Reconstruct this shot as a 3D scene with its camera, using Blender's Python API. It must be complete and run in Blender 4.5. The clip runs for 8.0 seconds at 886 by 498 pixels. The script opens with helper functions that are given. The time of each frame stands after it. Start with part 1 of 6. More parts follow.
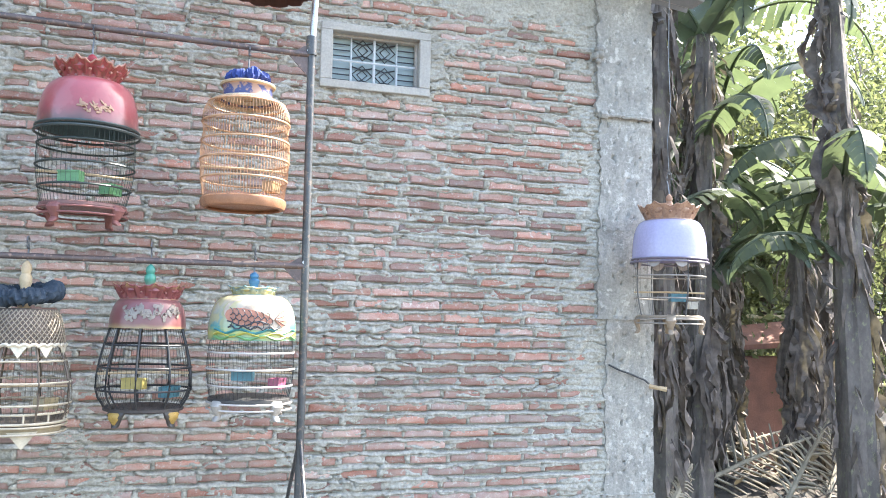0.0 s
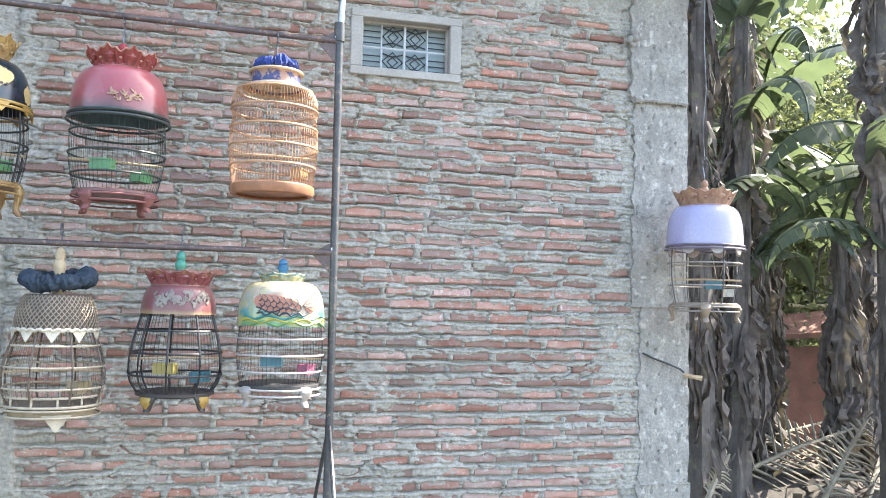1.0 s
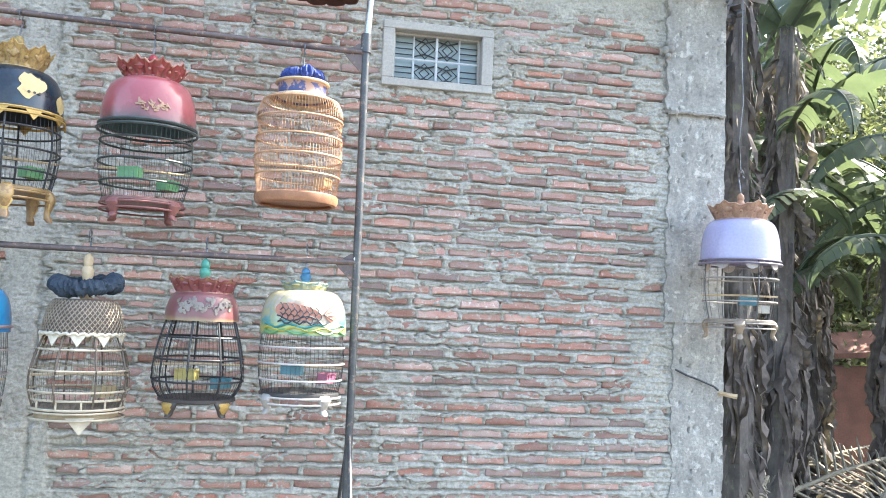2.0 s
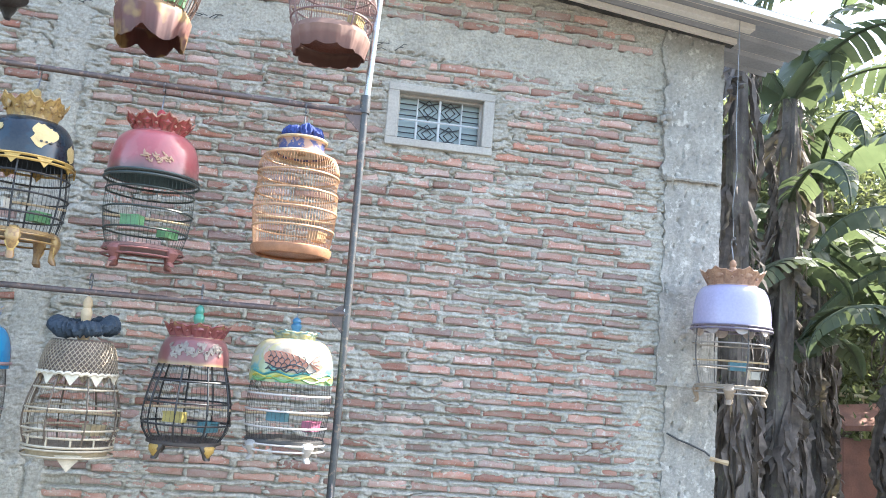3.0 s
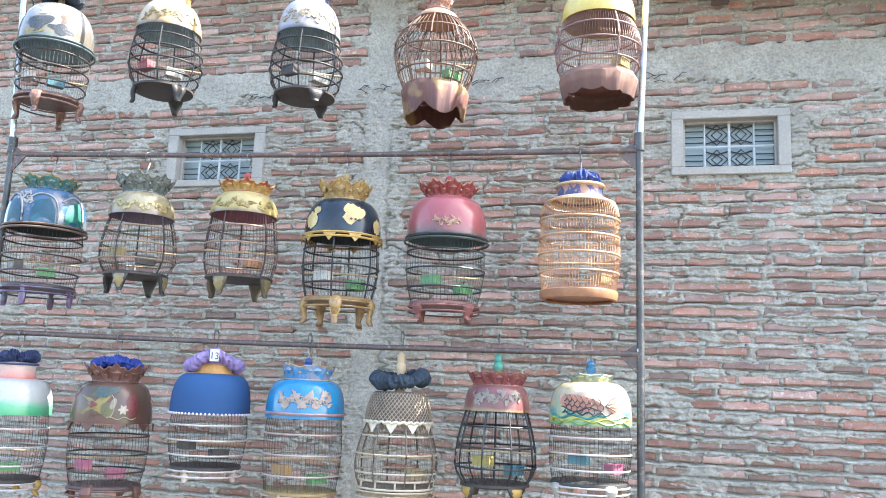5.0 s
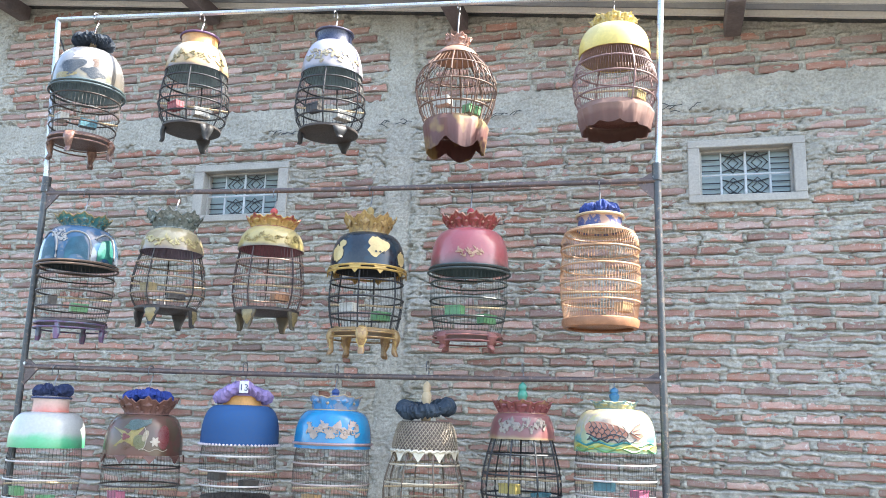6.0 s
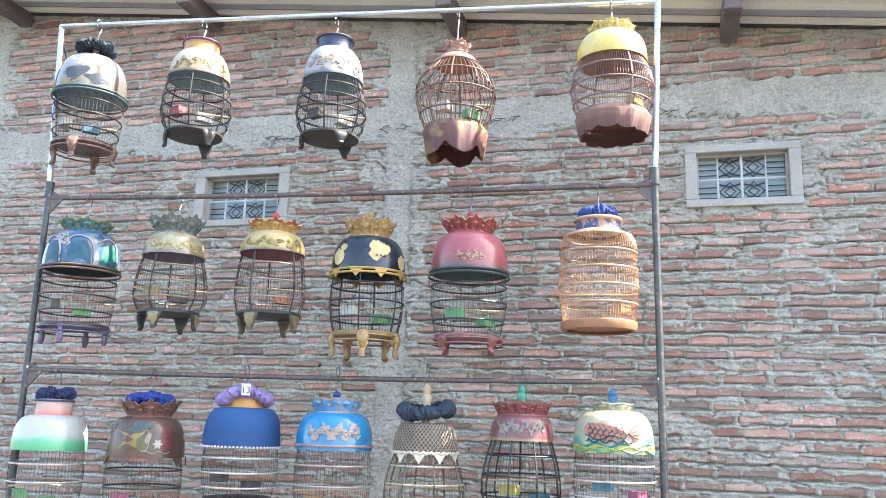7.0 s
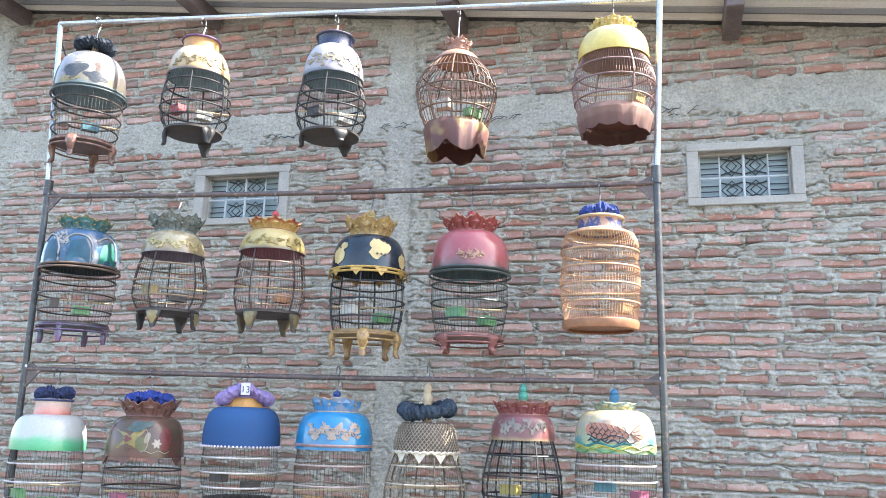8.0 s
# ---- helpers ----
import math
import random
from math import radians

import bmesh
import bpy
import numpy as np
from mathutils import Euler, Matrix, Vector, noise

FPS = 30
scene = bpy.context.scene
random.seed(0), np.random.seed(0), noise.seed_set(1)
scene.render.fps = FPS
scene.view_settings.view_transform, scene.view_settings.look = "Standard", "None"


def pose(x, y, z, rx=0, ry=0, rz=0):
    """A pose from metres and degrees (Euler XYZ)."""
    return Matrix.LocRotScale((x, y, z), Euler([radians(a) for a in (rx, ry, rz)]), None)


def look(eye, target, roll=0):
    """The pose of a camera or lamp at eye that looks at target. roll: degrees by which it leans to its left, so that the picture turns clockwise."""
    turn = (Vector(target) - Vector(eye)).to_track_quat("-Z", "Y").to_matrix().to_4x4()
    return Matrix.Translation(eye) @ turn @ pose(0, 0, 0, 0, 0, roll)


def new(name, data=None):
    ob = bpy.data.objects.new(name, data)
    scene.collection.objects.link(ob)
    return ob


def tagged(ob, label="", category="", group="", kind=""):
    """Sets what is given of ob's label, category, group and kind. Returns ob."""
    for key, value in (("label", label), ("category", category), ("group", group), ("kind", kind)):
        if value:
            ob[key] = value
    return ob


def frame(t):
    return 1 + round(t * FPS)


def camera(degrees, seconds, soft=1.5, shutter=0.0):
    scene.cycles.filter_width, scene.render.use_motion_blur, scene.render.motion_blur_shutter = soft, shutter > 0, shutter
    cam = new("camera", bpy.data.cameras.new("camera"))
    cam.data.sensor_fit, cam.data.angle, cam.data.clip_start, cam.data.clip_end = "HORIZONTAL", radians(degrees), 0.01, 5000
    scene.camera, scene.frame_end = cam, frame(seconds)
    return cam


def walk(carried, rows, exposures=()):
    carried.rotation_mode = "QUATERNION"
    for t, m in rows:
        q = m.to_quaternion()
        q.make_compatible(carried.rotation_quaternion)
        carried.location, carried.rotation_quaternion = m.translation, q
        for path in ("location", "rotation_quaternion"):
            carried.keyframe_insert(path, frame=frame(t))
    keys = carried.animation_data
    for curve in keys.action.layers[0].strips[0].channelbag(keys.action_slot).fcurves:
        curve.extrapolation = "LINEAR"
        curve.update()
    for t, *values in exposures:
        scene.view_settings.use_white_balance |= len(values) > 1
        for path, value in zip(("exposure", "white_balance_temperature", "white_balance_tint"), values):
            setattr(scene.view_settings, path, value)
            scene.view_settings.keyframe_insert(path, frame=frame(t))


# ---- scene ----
cam = camera(55.9, 8.0, 0.95)
PATH = [
    (0, (0.907, -4.298, 1.546), (1.481, -2.389, 1.717), 1.3),
    (0.5, (0.931, -4.288, 1.539), (1.488, -2.374, 1.701), 1.2),
    (1, (0.958, -4.292, 1.535), (1.441, -2.357, 1.679), 1.4),
    (2.3, (1.114, -4.318, 1.537), (1.451, -2.356, 1.733), 2.9),
    (2.5, (1.134, -4.336, 1.531), (1.465, -2.378, 1.773), 3.4),
    (3, (1.212, -4.43, 1.527), (1.504, -2.475, 1.828), 4.6),
    (3.5, (1.355, -4.465, 1.52), (1.394, -2.479, 1.751), 6.2),
    (4, (1.441, -4.46, 1.517), (1.162, -2.489, 1.704), 6.0),
    (4.5, (1.425, -4.471, 1.54), (0.988, -2.535, 1.79), 3.8),
    (5, (1.42, -4.486, 1.558), (0.926, -2.579, 1.898), 2.5),
    (6.5, (1.402, -4.606, 1.547), (0.871, -2.722, 1.959), 1.9),
    (7, (1.408, -4.612, 1.534), (0.884, -2.728, 1.954), 1.8),
    (7.5, (1.408, -4.604, 1.544), (0.882, -2.721, 1.962), 1.8),
    (8, (1.399, -4.592, 1.536), (0.875, -2.708, 1.954), 1.8),
]
walk(cam, [(t, look(eye, aim, roll)) for t, eye, aim, roll in PATH],
     [(0, 2.70, 6700, 10), (1.2, 2.56, 6800, 10), (2.5, 2.74, 6650, 8), (3.5, 2.48, 6750, 11), (4.2, 2.74, 7000, 14), (4.7, 2.68, 6750, 11), (6.4, 2.46, 6650, 9), (7.0, 2.58, 6750, 11), (7.5, 2.46, 6750, 12), (8, 2.50, 6750, 11)])

# ---------------------------------------------------------------- light
world = bpy.data.worlds.new("sky")
scene.world = world
world.use_nodes = True
wn = world.node_tree.nodes
sky = wn.new("ShaderNodeTexSky")
sky.sky_type = "NISHITA"
sky.sun_disc = False
SUN_TO = Vector((0.66, 0.13, 0.74)).normalized()
sky.sun_elevation = math.asin(SUN_TO.z)
sky.sun_rotation = math.atan2(SUN_TO.x, SUN_TO.y)
sky.dust_density = 2.0
wn["Background"].inputs["Strength"].default_value = 0.15
world.node_tree.links.new(sky.outputs["Color"], wn["Background"].inputs["Color"])

sun = new("sun", bpy.data.lights.new("sun", "SUN"))
sun.data.energy, sun.data.angle, sun.data.color = 3.7, radians(0.5), (1.0, 0.95, 0.87)
sun.matrix_world = look(SUN_TO * 20, (0, 0, 0))

# ---------------------------------------------------------------- materials
def nodes_of(name):
    m = bpy.data.materials.new(name)
    m.use_nodes = True
    return m, m.node_tree.nodes, m.node_tree.links, m.node_tree.nodes["Principled BSDF"]


def mix_colour(N, L, fac, a, b, blend="MIX"):
    n = N.new("ShaderNodeMix")
    n.data_type, n.blend_type = "RGBA", blend
    for slot, v in ((0, fac), (6, a), (7, b)):
        if hasattr(v, "is_linked"):
            L.new(v, n.inputs[slot])
        elif slot == 0:
            n.inputs[0].default_value = v
        else:
            n.inputs[slot].default_value = (*v, 1)
    return n.outputs[2]


def noise_at(N, L, vec, scale, detail=4, rough=0.55, lo=0.35, hi=0.65):
    n = N.new("ShaderNodeTexNoise")
    n.inputs["Scale"].default_value, n.inputs["Detail"].default_value, n.inputs["Roughness"].default_value = scale, detail, rough
    L.new(vec, n.inputs["Vector"])
    r = N.new("ShaderNodeMapRange")
    r.inputs[1].default_value, r.inputs[2].default_value = lo, hi
    L.new(n.outputs["Fac"], r.inputs[0])
    return r.outputs[0], n.outputs["Fac"]


def surface(name, c1, c2, rough=0.7, scale=9.0, fine=90.0, bump=0.25, metal=0.0, vary="", fleck=None, coat=0.0, grain=0.25, streak=1.0, wash=None):
    """Two tones at a coarse scale, darker grain at a fine one, relief, and a spread from piece to piece."""
    m, N, L, bsdf = nodes_of(name)
    geo = N.new("ShaderNodeNewGeometry")
    pos = geo.outputs["Position"]
    if streak != 1.0:
        mp = N.new("ShaderNodeMapping")
        mp.inputs["Scale"].default_value = (1, 1, streak)
        L.new(pos, mp.inputs["Vector"])
        pos = mp.outputs[0]
    f1, _ = noise_at(N, L, pos, scale)
    f2, raw = noise_at(N, L, pos, fine, 5, 0.65)
    col = mix_colour(N, L, f1, c1, c2)
    g = N.new("ShaderNodeMath")
    g.operation = "MULTIPLY"
    L.new(f2, g.inputs[0])
    g.inputs[1].default_value = grain
    col = mix_colour(N, L, g.outputs[0], col, tuple(v * 0.45 for v in c1))
    if fleck:
        f3, _ = noise_at(N, L, pos, scale * 3.1, 6, 0.7, 0.56, 0.64)
        col = mix_colour(N, L, f3, col, fleck)
    if wash:
        # a thin cement film, dragged along the courses
        mp = N.new("ShaderNodeMapping")
        mp.inputs["Scale"].default_value = (0.55, 1, 2.2)
        L.new(geo.outputs["Position"], mp.inputs["Vector"])
        f4, _ = noise_at(N, L, mp.outputs[0], 11, 5, 0.62, 0.40, 0.66)
        k = N.new("ShaderNodeMath")
        k.operation = "MULTIPLY"
        L.new(f4, k.inputs[0])
        k.inputs[1].default_value = 0.5
        col = mix_colour(N, L, k.outputs[0], col, wash)
    if vary:
        if vary == "piece":
            src = N.new("ShaderNodeObjectInfo").outputs["Random"]
        else:
            src = geo.outputs["Random Per Island"]
        hsv = N.new("ShaderNodeHueSaturation")
        for slot, lo, hi in (("Value", 0.62, 1.3), ("Saturation", 0.65, 1.12)):
            r = N.new("ShaderNodeMapRange")
            r.inputs[3].default_value, r.inputs[4].default_value = lo, hi
            if slot == "Saturation":
                w = N.new("ShaderNodeMath")
                w.operation = "PINGPONG"
                w.inputs[1].default_value = 0.17
                L.new(src, w.inputs[0])
                r.inputs[2].default_value = 0.17
                L.new(w.outputs[0], r.inputs[0])
            else:
                L.new(src, r.inputs[0])
            L.new(r.outputs[0], hsv.inputs[slot])
        L.new(col, hsv.inputs["Color"])
        col = hsv.outputs[0]
    L.new(col, bsdf.inputs["Base Color"])
    rr = N.new("ShaderNodeMapRange")
    rr.inputs[3].default_value, rr.inputs[4].default_value = max(rough - 0.12, 0.05), min(rough + 0.12, 1)
    L.new(f2, rr.inputs[0])
    L.new(rr.outputs[0], bsdf.inputs["Roughness"])
    bsdf.inputs["Metallic"].default_value = metal
    bsdf.inputs["Coat Weight"].default_value = coat
    if bump:
        b = N.new("ShaderNodeBump")
        b.inputs["Strength"].default_value, b.inputs["Distance"].default_value = bump, 0.006
        L.new(raw, b.inputs["Height"])
        L.new(b.outputs[0], bsdf.inputs["Normal"])
    return m


def painted(name, stops, blotch=None, rough=0.3, amount=0.6, scale=14.0, coat=0.3):
    """Paint that changes from the bottom (0) to the top (1) of its part, with worn blotches."""
    m, N, L, bsdf = nodes_of(name)
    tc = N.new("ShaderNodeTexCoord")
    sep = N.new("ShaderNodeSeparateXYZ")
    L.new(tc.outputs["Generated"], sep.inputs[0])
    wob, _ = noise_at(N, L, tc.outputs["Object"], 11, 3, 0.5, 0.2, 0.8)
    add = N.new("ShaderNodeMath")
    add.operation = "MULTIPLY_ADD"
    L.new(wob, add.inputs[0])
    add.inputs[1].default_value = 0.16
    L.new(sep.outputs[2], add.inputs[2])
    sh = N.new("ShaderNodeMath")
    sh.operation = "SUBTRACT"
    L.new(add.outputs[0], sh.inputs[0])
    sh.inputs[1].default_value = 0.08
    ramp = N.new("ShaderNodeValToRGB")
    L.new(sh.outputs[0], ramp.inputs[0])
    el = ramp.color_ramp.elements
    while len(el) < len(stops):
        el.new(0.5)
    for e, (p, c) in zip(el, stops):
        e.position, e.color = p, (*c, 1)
    col = ramp.outputs[0]
    f3, raw = noise_at(N, L, tc.outputs["Object"], scale * 6, 5, 0.6, 0.3, 0.75)
    col = mix_colour(N, L, 0.18, col, mix_colour(N, L, f3, (0.08, 0.07, 0.06), col))
    if blotch:
        f, _ = noise_at(N, L, tc.outputs["Object"], scale, 3, 0.5, 0.5, 0.56)
        k = N.new("ShaderNodeMath")
        k.operation = "MULTIPLY"
        L.new(f, k.inputs[0])
        k.inputs[1].default_value = amount
        col = mix_colour(N, L, k.outputs[0], col, blotch)
    L.new(col, bsdf.inputs["Base Color"])
    bsdf.inputs["Roughness"].default_value = rough
    bsdf.inputs["Coat Weight"].default_value = coat
    bsdf.inputs["Coat Roughness"].default_value = 0.15
    b = N.new("ShaderNodeBump")
    b.inputs["Strength"].default_value, b.inputs["Distance"].default_value = 0.12, 0.003
    L.new(raw, b.inputs["Height"])
    L.new(b.outputs[0], bsdf.inputs["Normal"])
    return m


def leafy(name, c1, c2, through_light=0.45, rough=0.45, vary=True, scale=7.0):
    m, N, L, bsdf = nodes_of(name)
    geo = N.new("ShaderNodeNewGeometry")
    f, raw = noise_at(N, L, geo.outputs["Position"], scale, 5)
    col = mix_colour(N, L, f, c1, c2)
    if vary:
        hsv = N.new("ShaderNodeHueSaturation")
        r = N.new("ShaderNodeMapRange")
        r.inputs[3].default_value, r.inputs[4].default_value = 0.6, 1.5
        L.new(geo.outputs["Random Per Island"], r.inputs[0])
        L.new(r.outputs[0], hsv.inputs["Value"])
        L.new(col, hsv.inputs["Color"])
        col = hsv.outputs[0]
    L.new(col, bsdf.inputs["Base Color"])
    bsdf.inputs["Roughness"].default_value = rough
    tr = N.new("ShaderNodeBsdfTranslucent")
    L.new(mix_colour(N, L, 1.0, col, (1.2, 1.25, 0.85), "MULTIPLY"), tr.inputs[0])
    mx = N.new("ShaderNodeMixShader")
    mx.inputs[0].default_value = through_light
    L.new(bsdf.outputs[0], mx.inputs[1])
    L.new(tr.outputs[0], mx.inputs[2])
    L.new(mx.outputs[0], N["Material Output"].inputs["Surface"])
    b = N.new("ShaderNodeBump")
    b.inputs["Strength"].default_value, b.inputs["Distance"].default_value = 0.3, 0.004
    L.new(raw, b.inputs["Height"])
    L.new(b.outputs[0], bsdf.inputs["Normal"])
    return m


MORTAR = surface("cement_mortar", (0.545, 0.53, 0.465), (0.40, 0.39, 0.34), 0.92, 4.5, 75, 1.0, grain=0.75)
CONCRETE = surface("cast_concrete", (0.42, 0.41, 0.37), (0.29, 0.285, 0.26), 0.9, 6, 65, 1.0, grain=0.6, fleck=(0.50, 0.49, 0.45))
BRICK = surface("fired_brick", (0.52, 0.275, 0.22), (0.41, 0.20, 0.155), 0.9, 12, 130, 0.8, vary="piece", fleck=(0.54, 0.48, 0.44), grain=0.4, wash=(0.47, 0.43, 0.38))
BRICK_FAR = surface("fired_brick_joined", (0.52, 0.275, 0.22), (0.41, 0.20, 0.155), 0.9, 12, 130, 0.8, vary="island", fleck=(0.54, 0.48, 0.44), grain=0.4, wash=(0.47, 0.43, 0.38))
WHITE_PAINT = surface("window_cement_paint", (0.49, 0.48, 0.44), (0.40, 0.39, 0.36), 0.85, 8, 80, 0.6, grain=0.35)
IRON_DARK = surface("dark_grille_iron", (0.06, 0.07, 0.08), (0.035, 0.04, 0.045), 0.55, 20, 150, 0.2)
GRILLE_PALE = surface("pale_grille_paint", (0.62, 0.66, 0.68), (0.5, 0.55, 0.58), 0.5, 20, 150, 0.2)
POST_PAINT = surface("worn_grey_paint", (0.10, 0.11, 0.115), (0.06, 0.065, 0.07), 0.45, 14, 120, 0.2, metal=0.4, fleck=(0.2, 0.16, 0.13))
RUST = surface("brown_primer", (0.16, 0.12, 0.11), (0.10, 0.085, 0.085), 0.5, 14, 120, 0.3, metal=0.3, fleck=(0.3, 0.2, 0.16))
GALV = surface("galvanised_steel", (0.62, 0.64, 0.66), (0.48, 0.5, 0.52), 0.35, 18, 160, 0.15, metal=0.8)
HOOK_WIRE = surface("dulled_hook_wire", (0.30, 0.31, 0.32), (0.18, 0.185, 0.19), 0.42, 30, 160, 0.15, metal=0.75)
ROOF_METAL = surface("pale_roof_sheet", (0.40, 0.43, 0.47), (0.32, 0.35, 0.39), 0.5, 4, 70, 0.1)
ROOF_CREAM = surface("cream_roof_rib", (0.88, 0.86, 0.80), (0.80, 0.78, 0.72), 0.5, 4, 70, 0.1)
BEAM_WOOD = surface("grey_beam_wood", (0.19, 0.15, 0.14), (0.12, 0.10, 0.10), 0.8, 6, 70, 0.6)
SOIL = surface("dark_soil", (0.092, 0.080, 0.066), (0.060, 0.053, 0.044), 0.95, 3, 40, 1.0, fleck=(0.13, 0.112, 0.088))
TERRACOTTA = surface("terracotta", (0.30, 0.14, 0.10), (0.20, 0.10, 0.075), 0.85, 5, 60, 0.5)
STEM = surface("banana_stem", (0.16, 0.14, 0.125), (0.085, 0.075, 0.068), 0.75, 9, 50, 0.5, fleck=(0.17, 0.17, 0.11), streak=0.55, grain=0.35)
DRY = leafy("dry_leaf", (0.17, 0.142, 0.125), (0.075, 0.064, 0.058), 0.12, 0.85, scale=14.0)
FROND = surface("dry_frond", (0.34, 0.30, 0.22), (0.22, 0.19, 0.14), 0.8, 12, 90, 0.4)
BANANA = leafy("banana_leaf", (0.125, 0.155, 0.105), (0.085, 0.11, 0.075), 0.45, 0.38, False, 4)
FOLIAGE = leafy("tree_leaf", (0.16, 0.175, 0.10), (0.10, 0.115, 0.07), 0.6, 0.4)
BARK = surface("tree_bark", (0.17, 0.13, 0.1), (0.1, 0.08, 0.065), 0.9, 9, 60, 0.8)
BAMBOO = surface("bamboo", (0.5, 0.42, 0.27), (0.38, 0.31, 0.2), 0.6, 10, 90, 0.3)
WOOD = surface("turned_wood", (0.55, 0.43, 0.27), (0.45, 0.33, 0.2), 0.5, 14, 110, 0.2)


def glass_pane():
    m, N, L, bsdf = nodes_of("frosted_window_glass")
    bsdf.inputs["Base Color"].default_value = (0.34, 0.43, 0.44, 1)
    bsdf.inputs["Roughness"].default_value = 0.22
    bsdf.inputs["Transmission Weight"].default_value = 0.08
    geo = N.new("ShaderNodeNewGeometry")
    _, raw = noise_at(N, L, geo.outputs["Position"], 60, 3)
    b = N.new("ShaderNodeBump")
    b.inputs["Strength"].default_value, b.inputs["Distance"].default_value = 0.15, 0.002
    L.new(raw, b.inputs["Height"])
    L.new(b.outputs[0], bsdf.inputs["Normal"])
    return m


GLASS = glass_pane()
_plain = {}


def paint(r, g, b, rough=0.45, metal=0.0):
    """A worn paint or cloth of one hue, made once for each colour."""
    key = (r, g, b, rough, metal)
    if key not in _plain:
        c = (r, g, b)
        _plain[key] = surface("paint_%d" % len(_plain), c, tuple(v * 0.72 for v in c), rough, 25, 160, 0.25, metal)
    return _plain[key]


# ---------------------------------------------------------------- mesh tools
def thing(name, loc=(0, 0, 0), rot=0.0, label="", category="", group="", kind=""):
    e = new(name)
    e.empty_display_size = 0.1
    e.location, e.rotation_euler = loc, (0, 0, rot)
    return tagged(e, label, category, group, kind)


def finish(bm, name, material, smooth=False):
    me = bpy.data.meshes.new(name)
    bm.normal_update()
    bm.to_mesh(me)
    bm.free()
    for m in (material if isinstance(material, (list, tuple)) else [material]):
        me.materials.append(m)
    if smooth:
        me.shade_smooth()
        me.set_sharp_from_angle(angle=radians(38))
    return me


def part(name, bm, material, parent, label="", smooth=True, loc=(0, 0, 0)):
    ob = new(name, finish(bm, name, material, smooth))
    ob.parent = parent
    ob.location = loc
    return tagged(ob, label)


def solo(name, bm, material, label="", category="", group="", kind="", smooth=True):
    return tagged(new(name, finish(bm, name, material, smooth)), label, category, group, kind)


def box(bm, x0, x1, y0, y1, z0, z1, bevel=0.0, mat=0):
    r = bmesh.ops.create_cube(bm, size=1, matrix=Matrix.Translation(((x0 + x1) / 2, (y0 + y1) / 2, (z0 + z1) / 2)) @ Matrix.Diagonal((x1 - x0, y1 - y0, z1 - z0, 1)))
    fs = {f for v in r["verts"] for f in v.link_faces}
    for f in fs:
        f.material_index = mat
    if bevel:
        es = list({e for v in r["verts"] for e in v.link_edges})
        bmesh.ops.bevel(bm, geom=es, offset=bevel, segments=1, affect="EDGES")
    return bm


def lathe(bm, profile, segs=28, wave=None, ox=0.0, oy=0.0, mat=0):
    """Turns (r, z) pairs round the z axis. wave(a, i) gives (scale of r, addition to z) at an angle."""
    rings = []
    for i, (r, z) in enumerate(profile):
        if r < 1e-5:
            rings.append([bm.verts.new((ox, oy, z))])
            continue
        ring = []
        for k in range(segs):
            a = 2 * math.pi * k / segs
            s, dz = wave(a, i) if wave else (1, 0)
            ring.append(bm.verts.new((ox + r * s * math.cos(a), oy + r * s * math.sin(a), z + dz)))
        rings.append(ring)
    for a, b in zip(rings, rings[1:]):
        if len(a) == 1 and len(b) == 1:
            continue
        for k in range(segs):
            j = (k + 1) % segs
            q = [a[k % len(a)], a[j % len(a)], b[j % len(b)], b[k % len(b)]]
            q = [v for n, v in enumerate(q) if v not in q[:n]]
            f = bm.faces.new(q)
            f.material_index = mat
    return bm


def tube(bm, pts, radius, sides=6, cap=True, mat=0):
    """A round bar along points; radius: a number or one a point."""
    pts = [Vector(p) for p in pts]
    rad = radius if isinstance(radius, (list, tuple)) else [radius] * len(pts)
    up = Vector((0, 0, 1))
    rings = []
    closed = (pts[0] - pts[-1]).length < 1e-6 and len(pts) > 3
    n = len(pts) - 1 if closed else len(pts)
    for i in range(n):
        if closed:
            d = pts[(i + 1) % n] - pts[(i - 1) % n]
        else:
            d = pts[min(i + 1, n - 1)] - pts[max(i - 1, 0)]
        d.normalize()
        s = d.cross(up)
        if s.length < 0.05:
            s = d.cross(Vector((0, 1, 0)))
        s.normalize()
        t = s.cross(d)
        rings.append([bm.verts.new(pts[i] + (s * math.cos(2 * math.pi * k / sides) + t * math.sin(2 * math.pi * k / sides)) * rad[i]) for k in range(sides)])
    pairs = list(zip(rings, rings[1:])) + ([(rings[-1], rings[0])] if closed else [])
    for a, b in pairs:
        for k in range(sides):
            j = (k + 1) % sides
            bm.faces.new((a[k], a[j], b[j], b[k])).material_index = mat
    if cap and not closed:
        for r in (rings[0][::-1], rings[-1]):
            bm.faces.new(r).material_index = mat
    return bm


def hoop_points(r, z, n=32):
    return [(r * math.cos(2 * math.pi * k / n), r * math.sin(2 * math.pi * k / n), z) for k in range(n + 1)]


def lattice(seed, shape):
    return np.random.RandomState(seed).rand(*shape)


